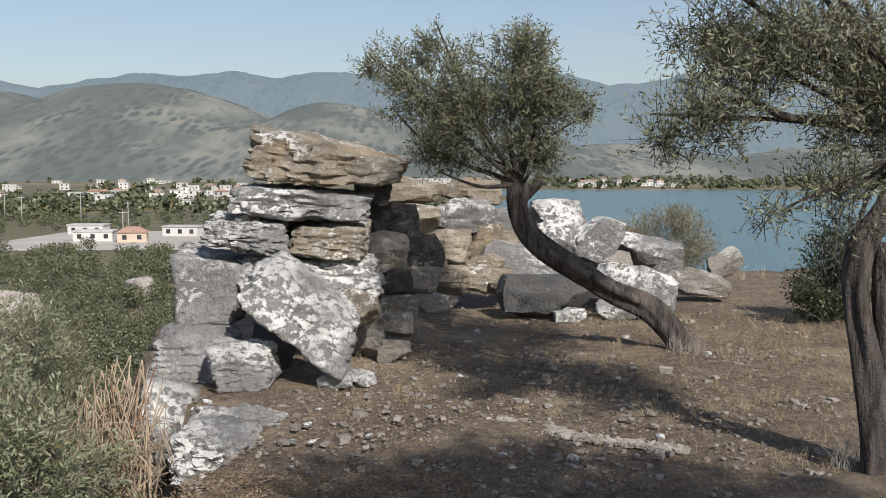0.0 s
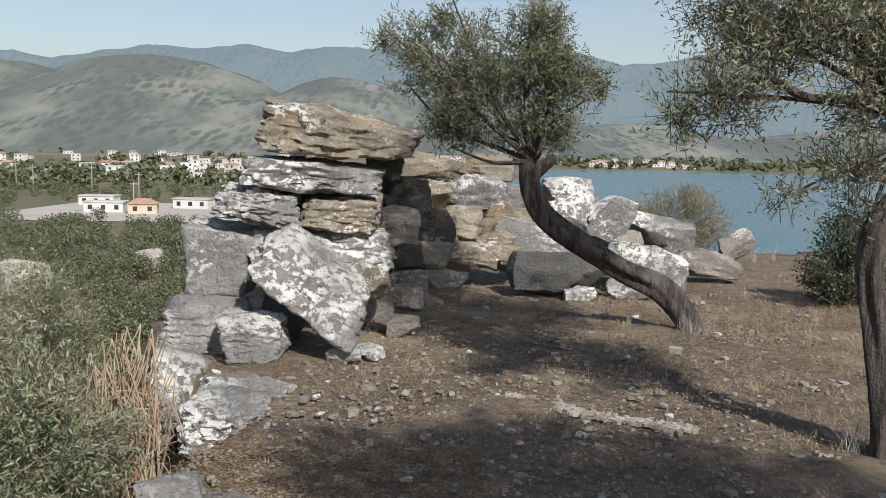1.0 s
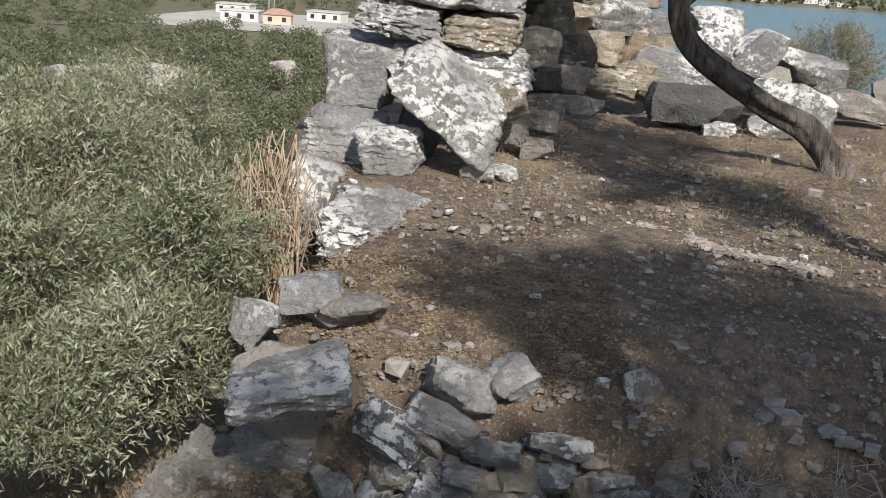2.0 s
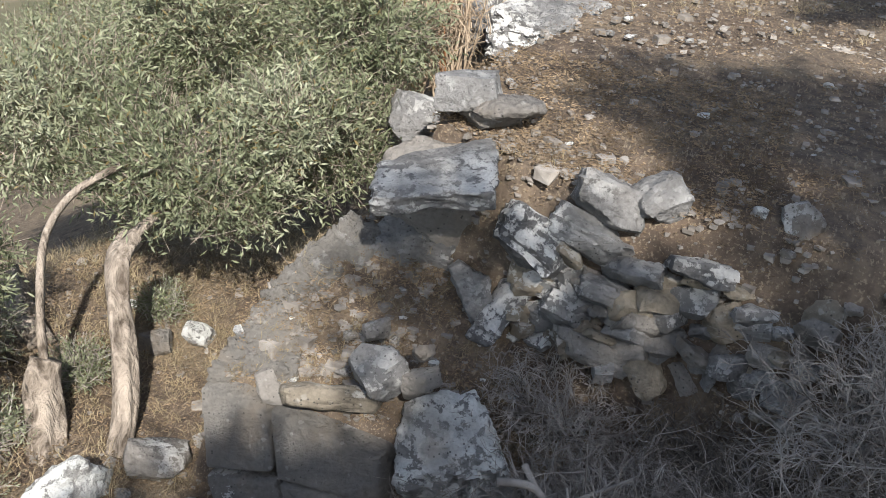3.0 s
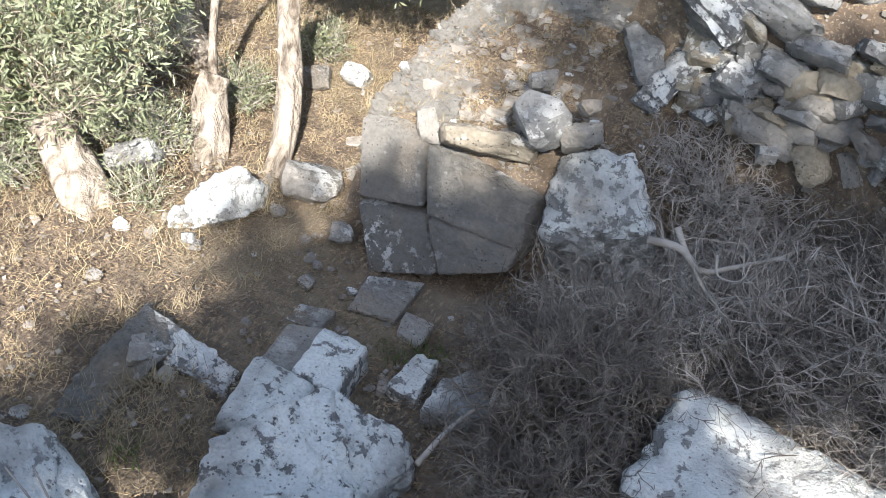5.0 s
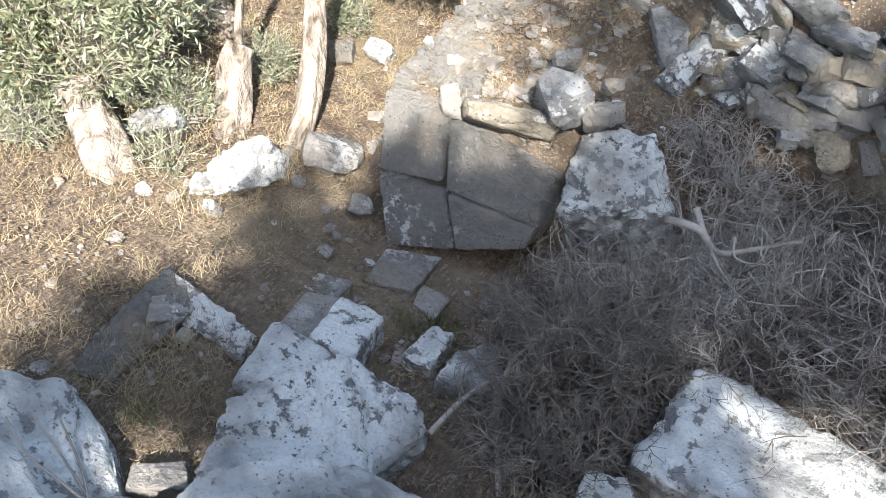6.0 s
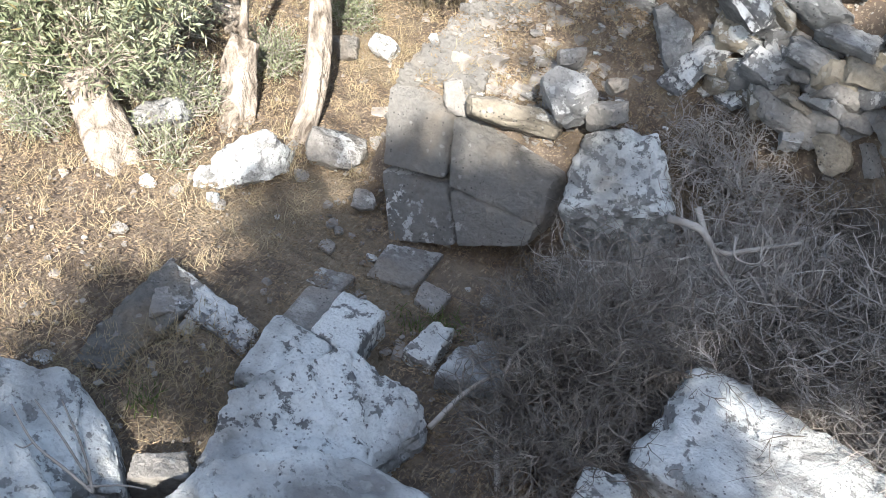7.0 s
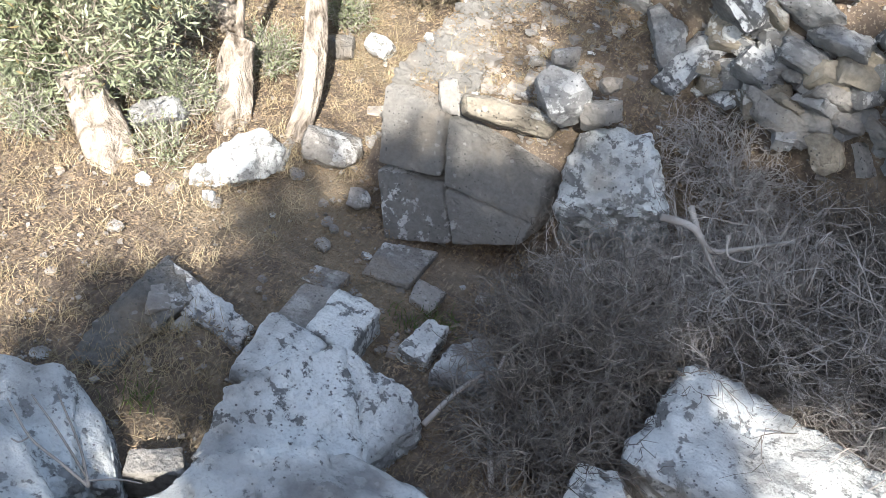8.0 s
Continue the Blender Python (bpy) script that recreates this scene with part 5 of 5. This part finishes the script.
hewn("stone", [(-1.79, 1.51, -1.70), (-1.61, 1.65, -1.70), (-1.72, 1.75, -1.72), (-1.86, 1.62, -1.72)], (0.0, 0.04, -0.25), 274, "dull stone between the boulders", STONE_DULL, group="boulders in the hollow", rough=0.06)
hewn("stone", [(-0.31, 2.68, -1.52), (0.34, 2.51, -1.40), (0.71, 3.19, -1.42), (-0.28, 3.26, -1.42)], (0.05, 0.12, -0.60), 268, "big angular white boulder", STONE_PALE, group="boulders in the hollow", rough=0.085, edge=0.2)
hewn("stone", [(-1.42, 2.83, -1.80), (-1.26, 2.81, -1.80), (-1.31, 3.11, -1.82), (-1.41, 3.09, -1.82)], (0.0, 0.04, -0.25), 270, "grey stone at the edge of the dry bush", STONE_PALE, group="boulders in the hollow", rough=0.07)
hewn("stone", [(-1.20, 2.73, -1.75), (-0.91, 2.87, -1.75), (-1.11, 3.14, -1.78), (-1.23, 2.99, -1.78)], (0.0, 0.04, -0.25), 271, "grey stone under the dry bush", STONE_SPOT, group="boulders in the hollow", rough=0.07)
hewn("stone", [(-0.91, 3.10, -1.72), (-0.75, 3.14, -1.72), (-0.82, 3.44, -1.74), (-0.97, 3.35, -1.74)], (0.0, 0.04, -0.3), 272, "grey stone under the dry bush", STONE_SPOT, group="boulders in the hollow", rough=0.07)
hewn("stone", [(-0.41, 2.37, -1.60), (-0.19, 2.52, -1.60), (-0.29, 2.66, -1.62), (-0.44, 2.60, -1.62)], (0.0, 0.04, -0.3), 269, "white crusted stone under the twigs", STONE_PALE, group="boulders in the hollow", rough=0.07)
hewn("stone", [(-1.19, 3.80, -1.45), (-0.67, 3.90, -1.25), (-0.93, 4.16, -1.03), (-1.26, 4.06, -1.11)], (0.03, 0.18, -0.35), 256, "white crusted boulder among dry twigs", STONE_PALE, group="boulders in the hollow", rough=0.10, edge=0.3)
rock("stone", (-2.79, 3.48, -1.82), (-42, -20, 41), (0.45, 0.40, 0.26), 275, "sunlit white boulder under the olives", STONE_PALE, group="boulders in the hollow", box=0.6, cells=13)
rock("stone", (-2.89, 3.22, -1.84), (-40, -10, 31), (0.13, 0.15, 0.12), 276, "small white stone under the olives", STONE_PALE, group="boulders in the hollow", cells=10)
rock("stone", (-2.75, 3.10, -1.84), (-40, -10, 31), (0.07, 0.10, 0.07), 277, "small white stone under the olives", STONE_PALE, group="boulders in the hollow", cells=6)
rock("stone", (-2.54, 3.89, -1.83), (-39, -1, 24), (0.32, 0.35, 0.21), 278, "grey boulder beside the olive trunk", STONE_DULL, group="boulders in the hollow", cells=13)
rock("stone", (-3.00, 5.06, -1.85), (-40, 13, 12), (0.20, 0.30, 0.15), 279, "sunlit stone under the olives", STONE_PALE, group="boulders in the hollow", cells=10)
rock("stone", (-3.14, 4.83, -1.84), (-40, -10, 31), (0.23, 0.30, 0.19), 280, "grey stone under the olives", STONE_DULL, group="boulders in the hollow", cells=10)
rock("stone", (-3.42, 3.44, -1.84), (-41, -18, 38), (0.35, 0.35, 0.19), 281, "grey stone in the weeds under the olives", group="boulders in the hollow", cells=13)
rock("stone", (-3.60, 3.74, -1.84), (-40, -10, 31), (0.20, 0.25, 0.12), 282, "pale stone under the olives", STONE_PALE, group="boulders in the hollow", cells=10)
rock("stone", (-2.19, 3.63, -1.84), (-40, -10, 31), (0.14, 0.12, 0.11), 283, "small stone on the floor of the hollow", STONE_DULL, group="boulders in the hollow", cells=10)

# rock outcrops on the slope below
rock("rock_outcrop", (-62.17, 136.03, -18.27), (-16, -4, 8), (19.05, 8.15, 5.44), 284, "pale rock outcrop among the olive groves", STONE_DULL, group="outcrops on the plain", cells=13, rough=0.12)
rock("rock_outcrop", (-48.16, 165.67, -17.84), (-16, -4, 8), (4.80, 3.66, 4.36), 285, "pale rock outcrop among the olive groves", STONE_DULL, group="outcrops on the plain", cells=13, rough=0.12)
rock("rock_outcrop", (-69.58, 136.30, -17.92), (-16, -4, 8), (8.30, 4.43, 3.69), 286, "pale rock outcrop among the olive groves", STONE_DULL, group="outcrops on the plain", cells=13, rough=0.12)
rock("rock_outcrop", (-53.64, 130.51, -17.82), (-16, -4, 8), (7.01, 3.44, 2.63), 287, "pale rock outcrop among the olive groves", STONE_DULL, group="outcrops on the plain", cells=13, rough=0.12)


# ---- dry bush, stalks and small cover ----
def on_ground(x, y, lift=0.0):
    return np.stack([x, y, height(x, y) + lift], -1)


def forks(start, way, length, radius, rng, steps, bend, per, spread_out):
    """Bent twigs with their offshoots' starts and ways: quads, places, ways."""
    n = len(start)
    way = unit(way)
    curl = rng.normal(size=(n, 3)) * bend
    p, out, knots, ways = start, [], [], []
    u = unit(np.cross(way, rng.normal(size=(n, 3))))
    for i in range(steps):
        w = unit(np.cross(way, u))
        r0, r1 = radius * (1 - 0.6 * i / steps), radius * (1 - 0.6 * (i + 1) / steps)
        q = p + way * length / steps
        for k in range(3):
            a, b = math.tau * k / 3, math.tau * (k + 1) / 3
            ea, eb = u * math.cos(a) + w * math.sin(a), u * math.cos(b) + w * math.sin(b)
            out.append(np.stack([p + ea * r0, p + eb * r0, q + eb * r1, q + ea * r1], 1))
        knots.append(p)
        ways.append(way)
        p, way = q, unit(way + curl / steps + rng.normal(size=(n, 3)) * bend * 0.3)
    knots.append(p)
    ways.append(way)
    if not per:
        return np.concatenate(out), None, None
    at = rng.uniform(0.25, 1.0, (per, n)) * steps
    i = np.minimum(at.astype(int), steps - 1)
    t = (at - i)[..., None]
    K, W = np.array(knots), np.array(ways)
    col = np.arange(n)[None]
    base = K[i, col] * (1 - t) + K[i + 1, col] * t
    go = unit(W[i, col] + rng.normal(size=base.shape) * spread_out)
    return np.concatenate(out), base.reshape(-1, 3), go.reshape(-1, 3)


def dead_bush(x, y, reach, stems, seed, dark):
    """A low dead shrub: arching stems from one root, twice forked into wiry twigs."""
    rng = np.random.RandomState(seed)
    z = float(height(x, y))
    bush = thing("dead_bush", x, y, z, "tangled dead bush of grey bare twigs in the hollow", "bush", "dead bushes in the hollow")
    n = stems
    a = rng.uniform(0, math.tau, n)
    start = np.stack([np.cos(a), np.sin(a), 0 * a], 1) * rng.uniform(0, 0.22, (n, 1)) * reach
    way = np.stack([np.cos(a), np.sin(a), rng.uniform(0.35, 2.4, n)], 1)
    q, p, w = forks(start, way, reach * rng.uniform(0.6, 1.15, (n, 1)), 0.0062, rng, 6, 0.9, 8, 0.55)
    part("stem_work", quad_mesh("stem_work", q, TWIG_DARK), bush)
    n = len(p)
    q, p, w = forks(p, w, reach * 0.5 * rng.uniform(0.5, 1.3, (n, 1)), 0.0033, rng, 5, 1.3, 5, 0.6)
    # dark bushes: browner twigs, partly darkened for the dense shadow in the tangle
    part("branch_work", quad_mesh("branch_work", q, TWIG_DARK if dark else TWIG), bush)
    n = len(p)
    q, p, w = forks(p, w, reach * 0.26 * rng.uniform(0.4, 1.3, (n, 1)), 0.0019, rng, 3, 1.5, 0, 0)
    part("twig_work", quad_mesh("twig_work", q, TWIG_DARK if dark else TWIG), bush)


for k, (bx, by, reach, stems, dark) in enumerate(((-0.60, 3.70, 0.55, 60, False), (-0.15, 3.78, 0.75, 90, False), (0.35, 3.80, 0.8, 90, True), (0.85, 3.75, 0.85, 90, False), (1.40, 3.85, 0.8, 70, True),
                                                  (-0.80, 3.05, 0.50, 50, True), (-0.55, 3.25, 0.58, 70, True), (-1.02, 3.42, 0.40, 24, True), (0.15, 3.70, 0.55, 70, True), (0.75, 3.70, 0.55, 60, False),
                                                  (-0.40, 4.16, 0.50, 50, False), (0.10, 4.20, 0.58, 60, False), (0.60, 4.10, 0.65, 60, True), (1.10, 4.10, 0.65, 50, False), (-0.62, 2.66, 0.45, 50, True), (-0.70, 4.10, 0.36, 30, False), (-0.55, 4.38, 0.42, 44, False), (-0.15, 4.42, 0.46, 50, False), (0.30, 4.32, 0.50, 50, True), (0.80, 4.25, 0.52, 44, False), (-0.82, 3.60, 0.32, 36, False))):
    dead_bush(bx, by, reach, stems, 500 + k, dark)


def pale_branch(points, r0, r1, label):
    v, f = limb(points, r0, r1, 5, 6, 3, 0.15)
    tagged(new("dead_branch", mesh_of("dead_branch", v, f, TWIG, True)), label, "branch")


pale_branch([(-0.66, 3.6, -1.09), (-0.52, 3.65, -1.1), (-0.41, 3.64, -1.16), (-0.29, 3.72, -1.13), (-0.12, 3.85, -1.07)], 0.02, 0.008, "bare grey branch lying in the dead bush")
pale_branch([(-0.57, 3.69, -1.03), (-0.48, 3.65, -1.12), (-0.36, 3.61, -1.22), (-0.18, 3.59, -1.34)], 0.016, 0.005, "bare pale branch lying in the dead bush")
pale_branch([(-0.37, 3.67, -1.07), (-0.33, 3.63, -1.14), (-0.24, 3.66, -1.14), (-0.23, 3.72, -1.08)], 0.006, 0.003, "bare pale twig lying in the dead bush")
pale_branch([(-1.07, 2.48, -1.77), (-1.02, 2.7, -1.69), (-0.93, 2.89, -1.68), (-0.7, 2.98, -1.7)], 0.014, 0.006, "dark bare branch lying in the dead bush")
pale_branch([(-0.7, 2.43, -1.84), (-0.87, 2.71, -1.76), (-0.95, 2.92, -1.64), (-0.9, 3.11, -1.61)], 0.014, 0.006, "dark bare branch lying in the dead bush")
pale_branch([(-1.44, 1.04, -1.0), (-1.54, 1.03, -0.96), (-1.64, 1.02, -0.92), (-1.74, 1.04, -0.85)], 0.0055, 0.003, "pale thorny shoot by the white boulders")
pale_branch([(-1.44, 1.04, -1.0), (-1.51, 1.08, -0.92), (-1.63, 1.12, -0.82)], 0.005, 0.0025, "pale thorny shoot by the white boulders")
pale_branch([(-1.45, 1.05, -0.99), (-1.59, 1.07, -0.89), (-1.69, 1.08, -0.83)], 0.004, 0.0025, "pale thorny shoot by the white boulders")
pale_branch([(-1.64, 1.02, -0.92), (-1.66, 1.0, -0.94), (-1.68, 0.99, -0.93)], 0.003, 0.002, "pale thorny shoot by the white boulders")
pale_branch([(-1.46, 1.04, -0.99), (-1.38, 1.09, -0.97), (-1.32, 1.12, -0.97)], 0.004, 0.002, "pale thorny shoot by the white boulders")


def stalk_clump(x, y, z, tall):
    rng = np.random.RandomState(85)
    clump = thing("reed_clump", x, y, z, "clump of dry broken reed stalks at the wall's foot", "dry plant")
    for k in range(64):
        a = rng.uniform(0, math.tau)
        base = np.array((0.20 * math.cos(a), 0.12 * math.sin(a), -0.35))
        h = tall * rng.uniform(0.45, 1.0)
        tip = np.array((rng.normal() * 0.16 + 0.04, rng.normal() * 0.08, h))
        pts = [base, base * 0.6 + tip * 0.5, tip]
        if k % 2:
            s = rng.choice((-1, 1))
            pts += [tip + (0.03 * s, 0, -0.02), tip + (0.20 * s + rng.normal() * 0.07, rng.normal() * 0.05, -h * rng.uniform(0.4, 0.9))]
        v, f = limb(pts, 0.010, 0.003, 5, 5, k, 0.15)
        part("stalk", mesh_of("stalk", v, f, RED_STALK if k % 6 == 0 else STRAW, True), clump)
    n = 420
    p = rng.normal(size=(n, 3)) * (0.15, 0.1, 0.16) + (0, 0, tall * 0.25)
    part("dry_leaf_tangle", quad_mesh("dry_leaf_tangle", rods(p, rng.normal(size=(n, 3)) - (0, 0, 0.4), 0.34 * rng.uniform(0.4, 1.2, (n, 1)), 0.0042, rng, 4, 0.9), STRAW), clump)


stalk_clump(-2.16, 6.85, -0.26, 0.85)


def scatter(rng, n, x0, x1, y0, y1, steep=1.4):
    """Places on the ground, thinned out where it is steep."""
    x, y = rng.uniform(x0, x1, n), rng.uniform(y0, y1, n)
    h = height(x, y)
    s = np.hypot(height(x + 0.05, y) - h, height(x, y + 0.05) - h) / 0.05
    keep = s < steep
    return x[keep], y[keep]


def ground_cover():
    rng = np.random.RandomState(90)
    # fallen leaves and straw
    quads = []
    for n, box in ((45000, (-2.4, 4.5, 3.6, 13)), (90000, (-4.4, 0.2, 1.6, 6.2)), (16000, (-2.3, 0.6, 3.8, 5.2))):
        x, y = scatter(rng, n, *box, steep=9)
        m = len(x)
        p = on_ground(x, y, 0.012 + 0.02 * rng.rand(m))
        quads.append(leaves(p, rng.normal(size=(m, 3)) * (1, 1, 0.28), 0.024, 0.0030, rng))
    ob = new("leaf_litter", quad_mesh("leaf_litter", np.concatenate(quads), LITTER))
    tagged(ob, "dry fallen olive leaves and straw on the earth", "litter", kind="stuff")
    # stone chips
    def chips(name, spots, material, label):
        v0, f0 = GRIDS[1]
        f0 = np.array(f0)
        vs, fs, k = [], [], 0
        for p, big in spots:
            for c in p:
                s = big * math.exp(rng.normal() * 0.55) * np.array((1, rng.uniform(0.6, 1), rng.uniform(0.3, 0.7)))
                a = rng.uniform(0, math.tau)
                v = v0 * s * rng.uniform(0.55, 1.0, (len(v0), 1))
                vs.append(np.stack([v[:, 0] * math.cos(a) - v[:, 1] * math.sin(a), v[:, 0] * math.sin(a) + v[:, 1] * math.cos(a), v[:, 2]], 1) + c)
                fs.append(f0 + k)
                k += len(v0)
        ob = new(name, mesh_of(name, np.concatenate(vs).tolist(), np.concatenate(fs).tolist(), material))
        tagged(ob, label, "gravel", kind="stuff")

    spots = []
    for n, box, big in ((4600, (-2.2, 4.3, 3.7, 10.5), 0.0105), (800, (-2.5, 4, 10, 15), 0.016), (1500, (-4.2, 0.4, 1.6, 6.0), 0.010), (1800, (-2.3, 0.4, 3.9, 5.0), 0.014), (500, (-0.6, 1.9, 3.7, 5.2), 0.012)):
        spots.append((on_ground(*scatter(rng, n, *box, steep=7.0), 0.004), big))
    chips("stone_chips", spots, GRAVEL, "grey and pale stone chips strewn on the earth")
    # a pale line of broken stone across the terrace
    t = rng.rand(700)
    x, y = 0.40 + 1.15 * t + rng.normal(size=700) * 0.04, 7.60 - 0.84 * t - 0.10 * np.sin(t * 3.1) + rng.normal(size=700) * 0.06
    chips("broken_stone_line", [(on_ground(x, y, 0.002), 0.0105)], PALE_CHIP, "pale line of broken stone across the earth")
    # dry grass
    out = []
    for n, (x0, x1, y0, y1), tall in ((420, (-1.3, 5.5, 7.6, 15), 0.11), (260, (1.5, 5.5, 6, 12), 0.12), (900, (-4.8, -2.3, 1.6, 7), 0.11), (160, (-2.3, -0.4, 4.0, 4.9), 0.08), (120, (-2.4, -1.5, 1.7, 2.5), 0.10)):
        x, y = scatter(rng, n, x0, x1, y0, y1, 2.5)
        c = np.repeat(on_ground(x, y), 14, 0)
        c[:, :2] += rng.normal(size=(len(c), 2)) * 0.03
        out.append(ribbons(c, rng.normal(size=c.shape) * (0.6, 0.6, 0.2) + (0, 0, 1), tall * rng.uniform(0.4, 1.2, (len(c), 1)), 0.0016, rng, 3, 0.9))
    ob = new("dry_grass", quad_mesh("dry_grass", np.concatenate(out), GRASS))
    tagged(ob, "thin yellow dry grass on the terrace", "grass", kind="stuff")


ground_cover()


def weed(x, y, tall, n, seed, material, label, spread_out=0.12):
    rng = np.random.RandomState(seed)
    z = float(height(x, y))
    p = rng.normal(size=(n, 3)) * (spread_out * 0.4, spread_out * 0.4, 0)
    q = rods(p, rng.normal(size=(n, 3)) * (0.35, 0.35, 0.1) + (0, 0, 1), tall * rng.uniform(0.4, 1.1, (n, 1)), 0.003, rng, 5, 0.5)
    ob = new("weed", quad_mesh("weed", q, material))
    ob.location = (x, y, z)
    tagged(ob, label, "weed", kind="stuff")


weed(2.50, 10.37, 0.2, 60, 300, TWIG, "grey weeds at the foot of the olive")
weed(2.33, 10.25, 0.18, 40, 301, TWIG, "grey weeds at the foot of the olive")
weed(3.21, 11.33, 0.42, 2, 302, STRAW, "tall dry weed stem")
weed(3.74, 11.33, 0.4, 3, 303, STRAW, "tall dry weed stem")
weed(3.60, 13.04, 0.3, 3, 304, STRAW, "tall dry weed stem")
weed(4.34, 13.04, 0.5, 2, 305, STRAW, "tall dry weed stem")
weed(-0.44, 10.79, 0.5, 9, 306, STRAW, "dry weed stems by the wall")
weed(-0.58, 11.33, 0.45, 6, 307, STRAW, "dry weed stems by the wall")
weed(2.49, 6.30, 0.25, 40, 308, TWIG, "grey weeds at the foot of the olive")
weed(4.82, 16.85, 0.3, 30, 309, STRAW, "dry weeds among the stones")
weed(5.27, 17.27, 0.25, 30, 310, STRAW, "dry weeds among the stones")
weed(-1.39, 3.19, 0.1, 60, 311, GREEN, "small green weeds between the stones")
weed(-2.07, 1.88, 0.1, 40, 312, GREEN, "small green weeds in the hollow")
weed(-1.51, 3.06, 0.08, 40, 313, GREEN, "small green weeds between the stones")


def loose_stones():
    rng = np.random.RandomState(97)
    kinds = [rock_mesh("stone", (1, 0.8, 0.45), 900 + k, m, box=0.5, cells=6, rough=0.12) for k, m in enumerate((STONE_DULL, STONE, STONE_DULL, STONE_PALE))]
    for n, box, lo, hi in ((70, (-1.9, 3.6, 4.3, 9.5), 0.03, 0.085), (90, (-4.4, -0.9, 1.8, 6.0), 0.03, 0.10), (40, (-2.2, -0.3, 4.0, 4.9), 0.04, 0.10), (40, (-0.7, 2.2, 3.75, 4.7), 0.05, 0.13), (20, (-1, 4, 9, 14), 0.05, 0.12)):
        x, y = scatter(rng, n, *box, steep=4)
        for p in on_ground(x, y, 0.006):
            s = rng.uniform(lo, hi)
            ob = new("stone", kinds[rng.choice((0, 0, 1, 2, 2, 3))])
            ob.matrix_basis = pose(*p, rng.normal() * 10, rng.normal() * 10, rng.uniform(0, 360)) @ Matrix.Diagonal((s, s, s, 1))
            tagged(ob, "small loose grey stone on dry earth", "stone", "small loose stones")


loose_stones()
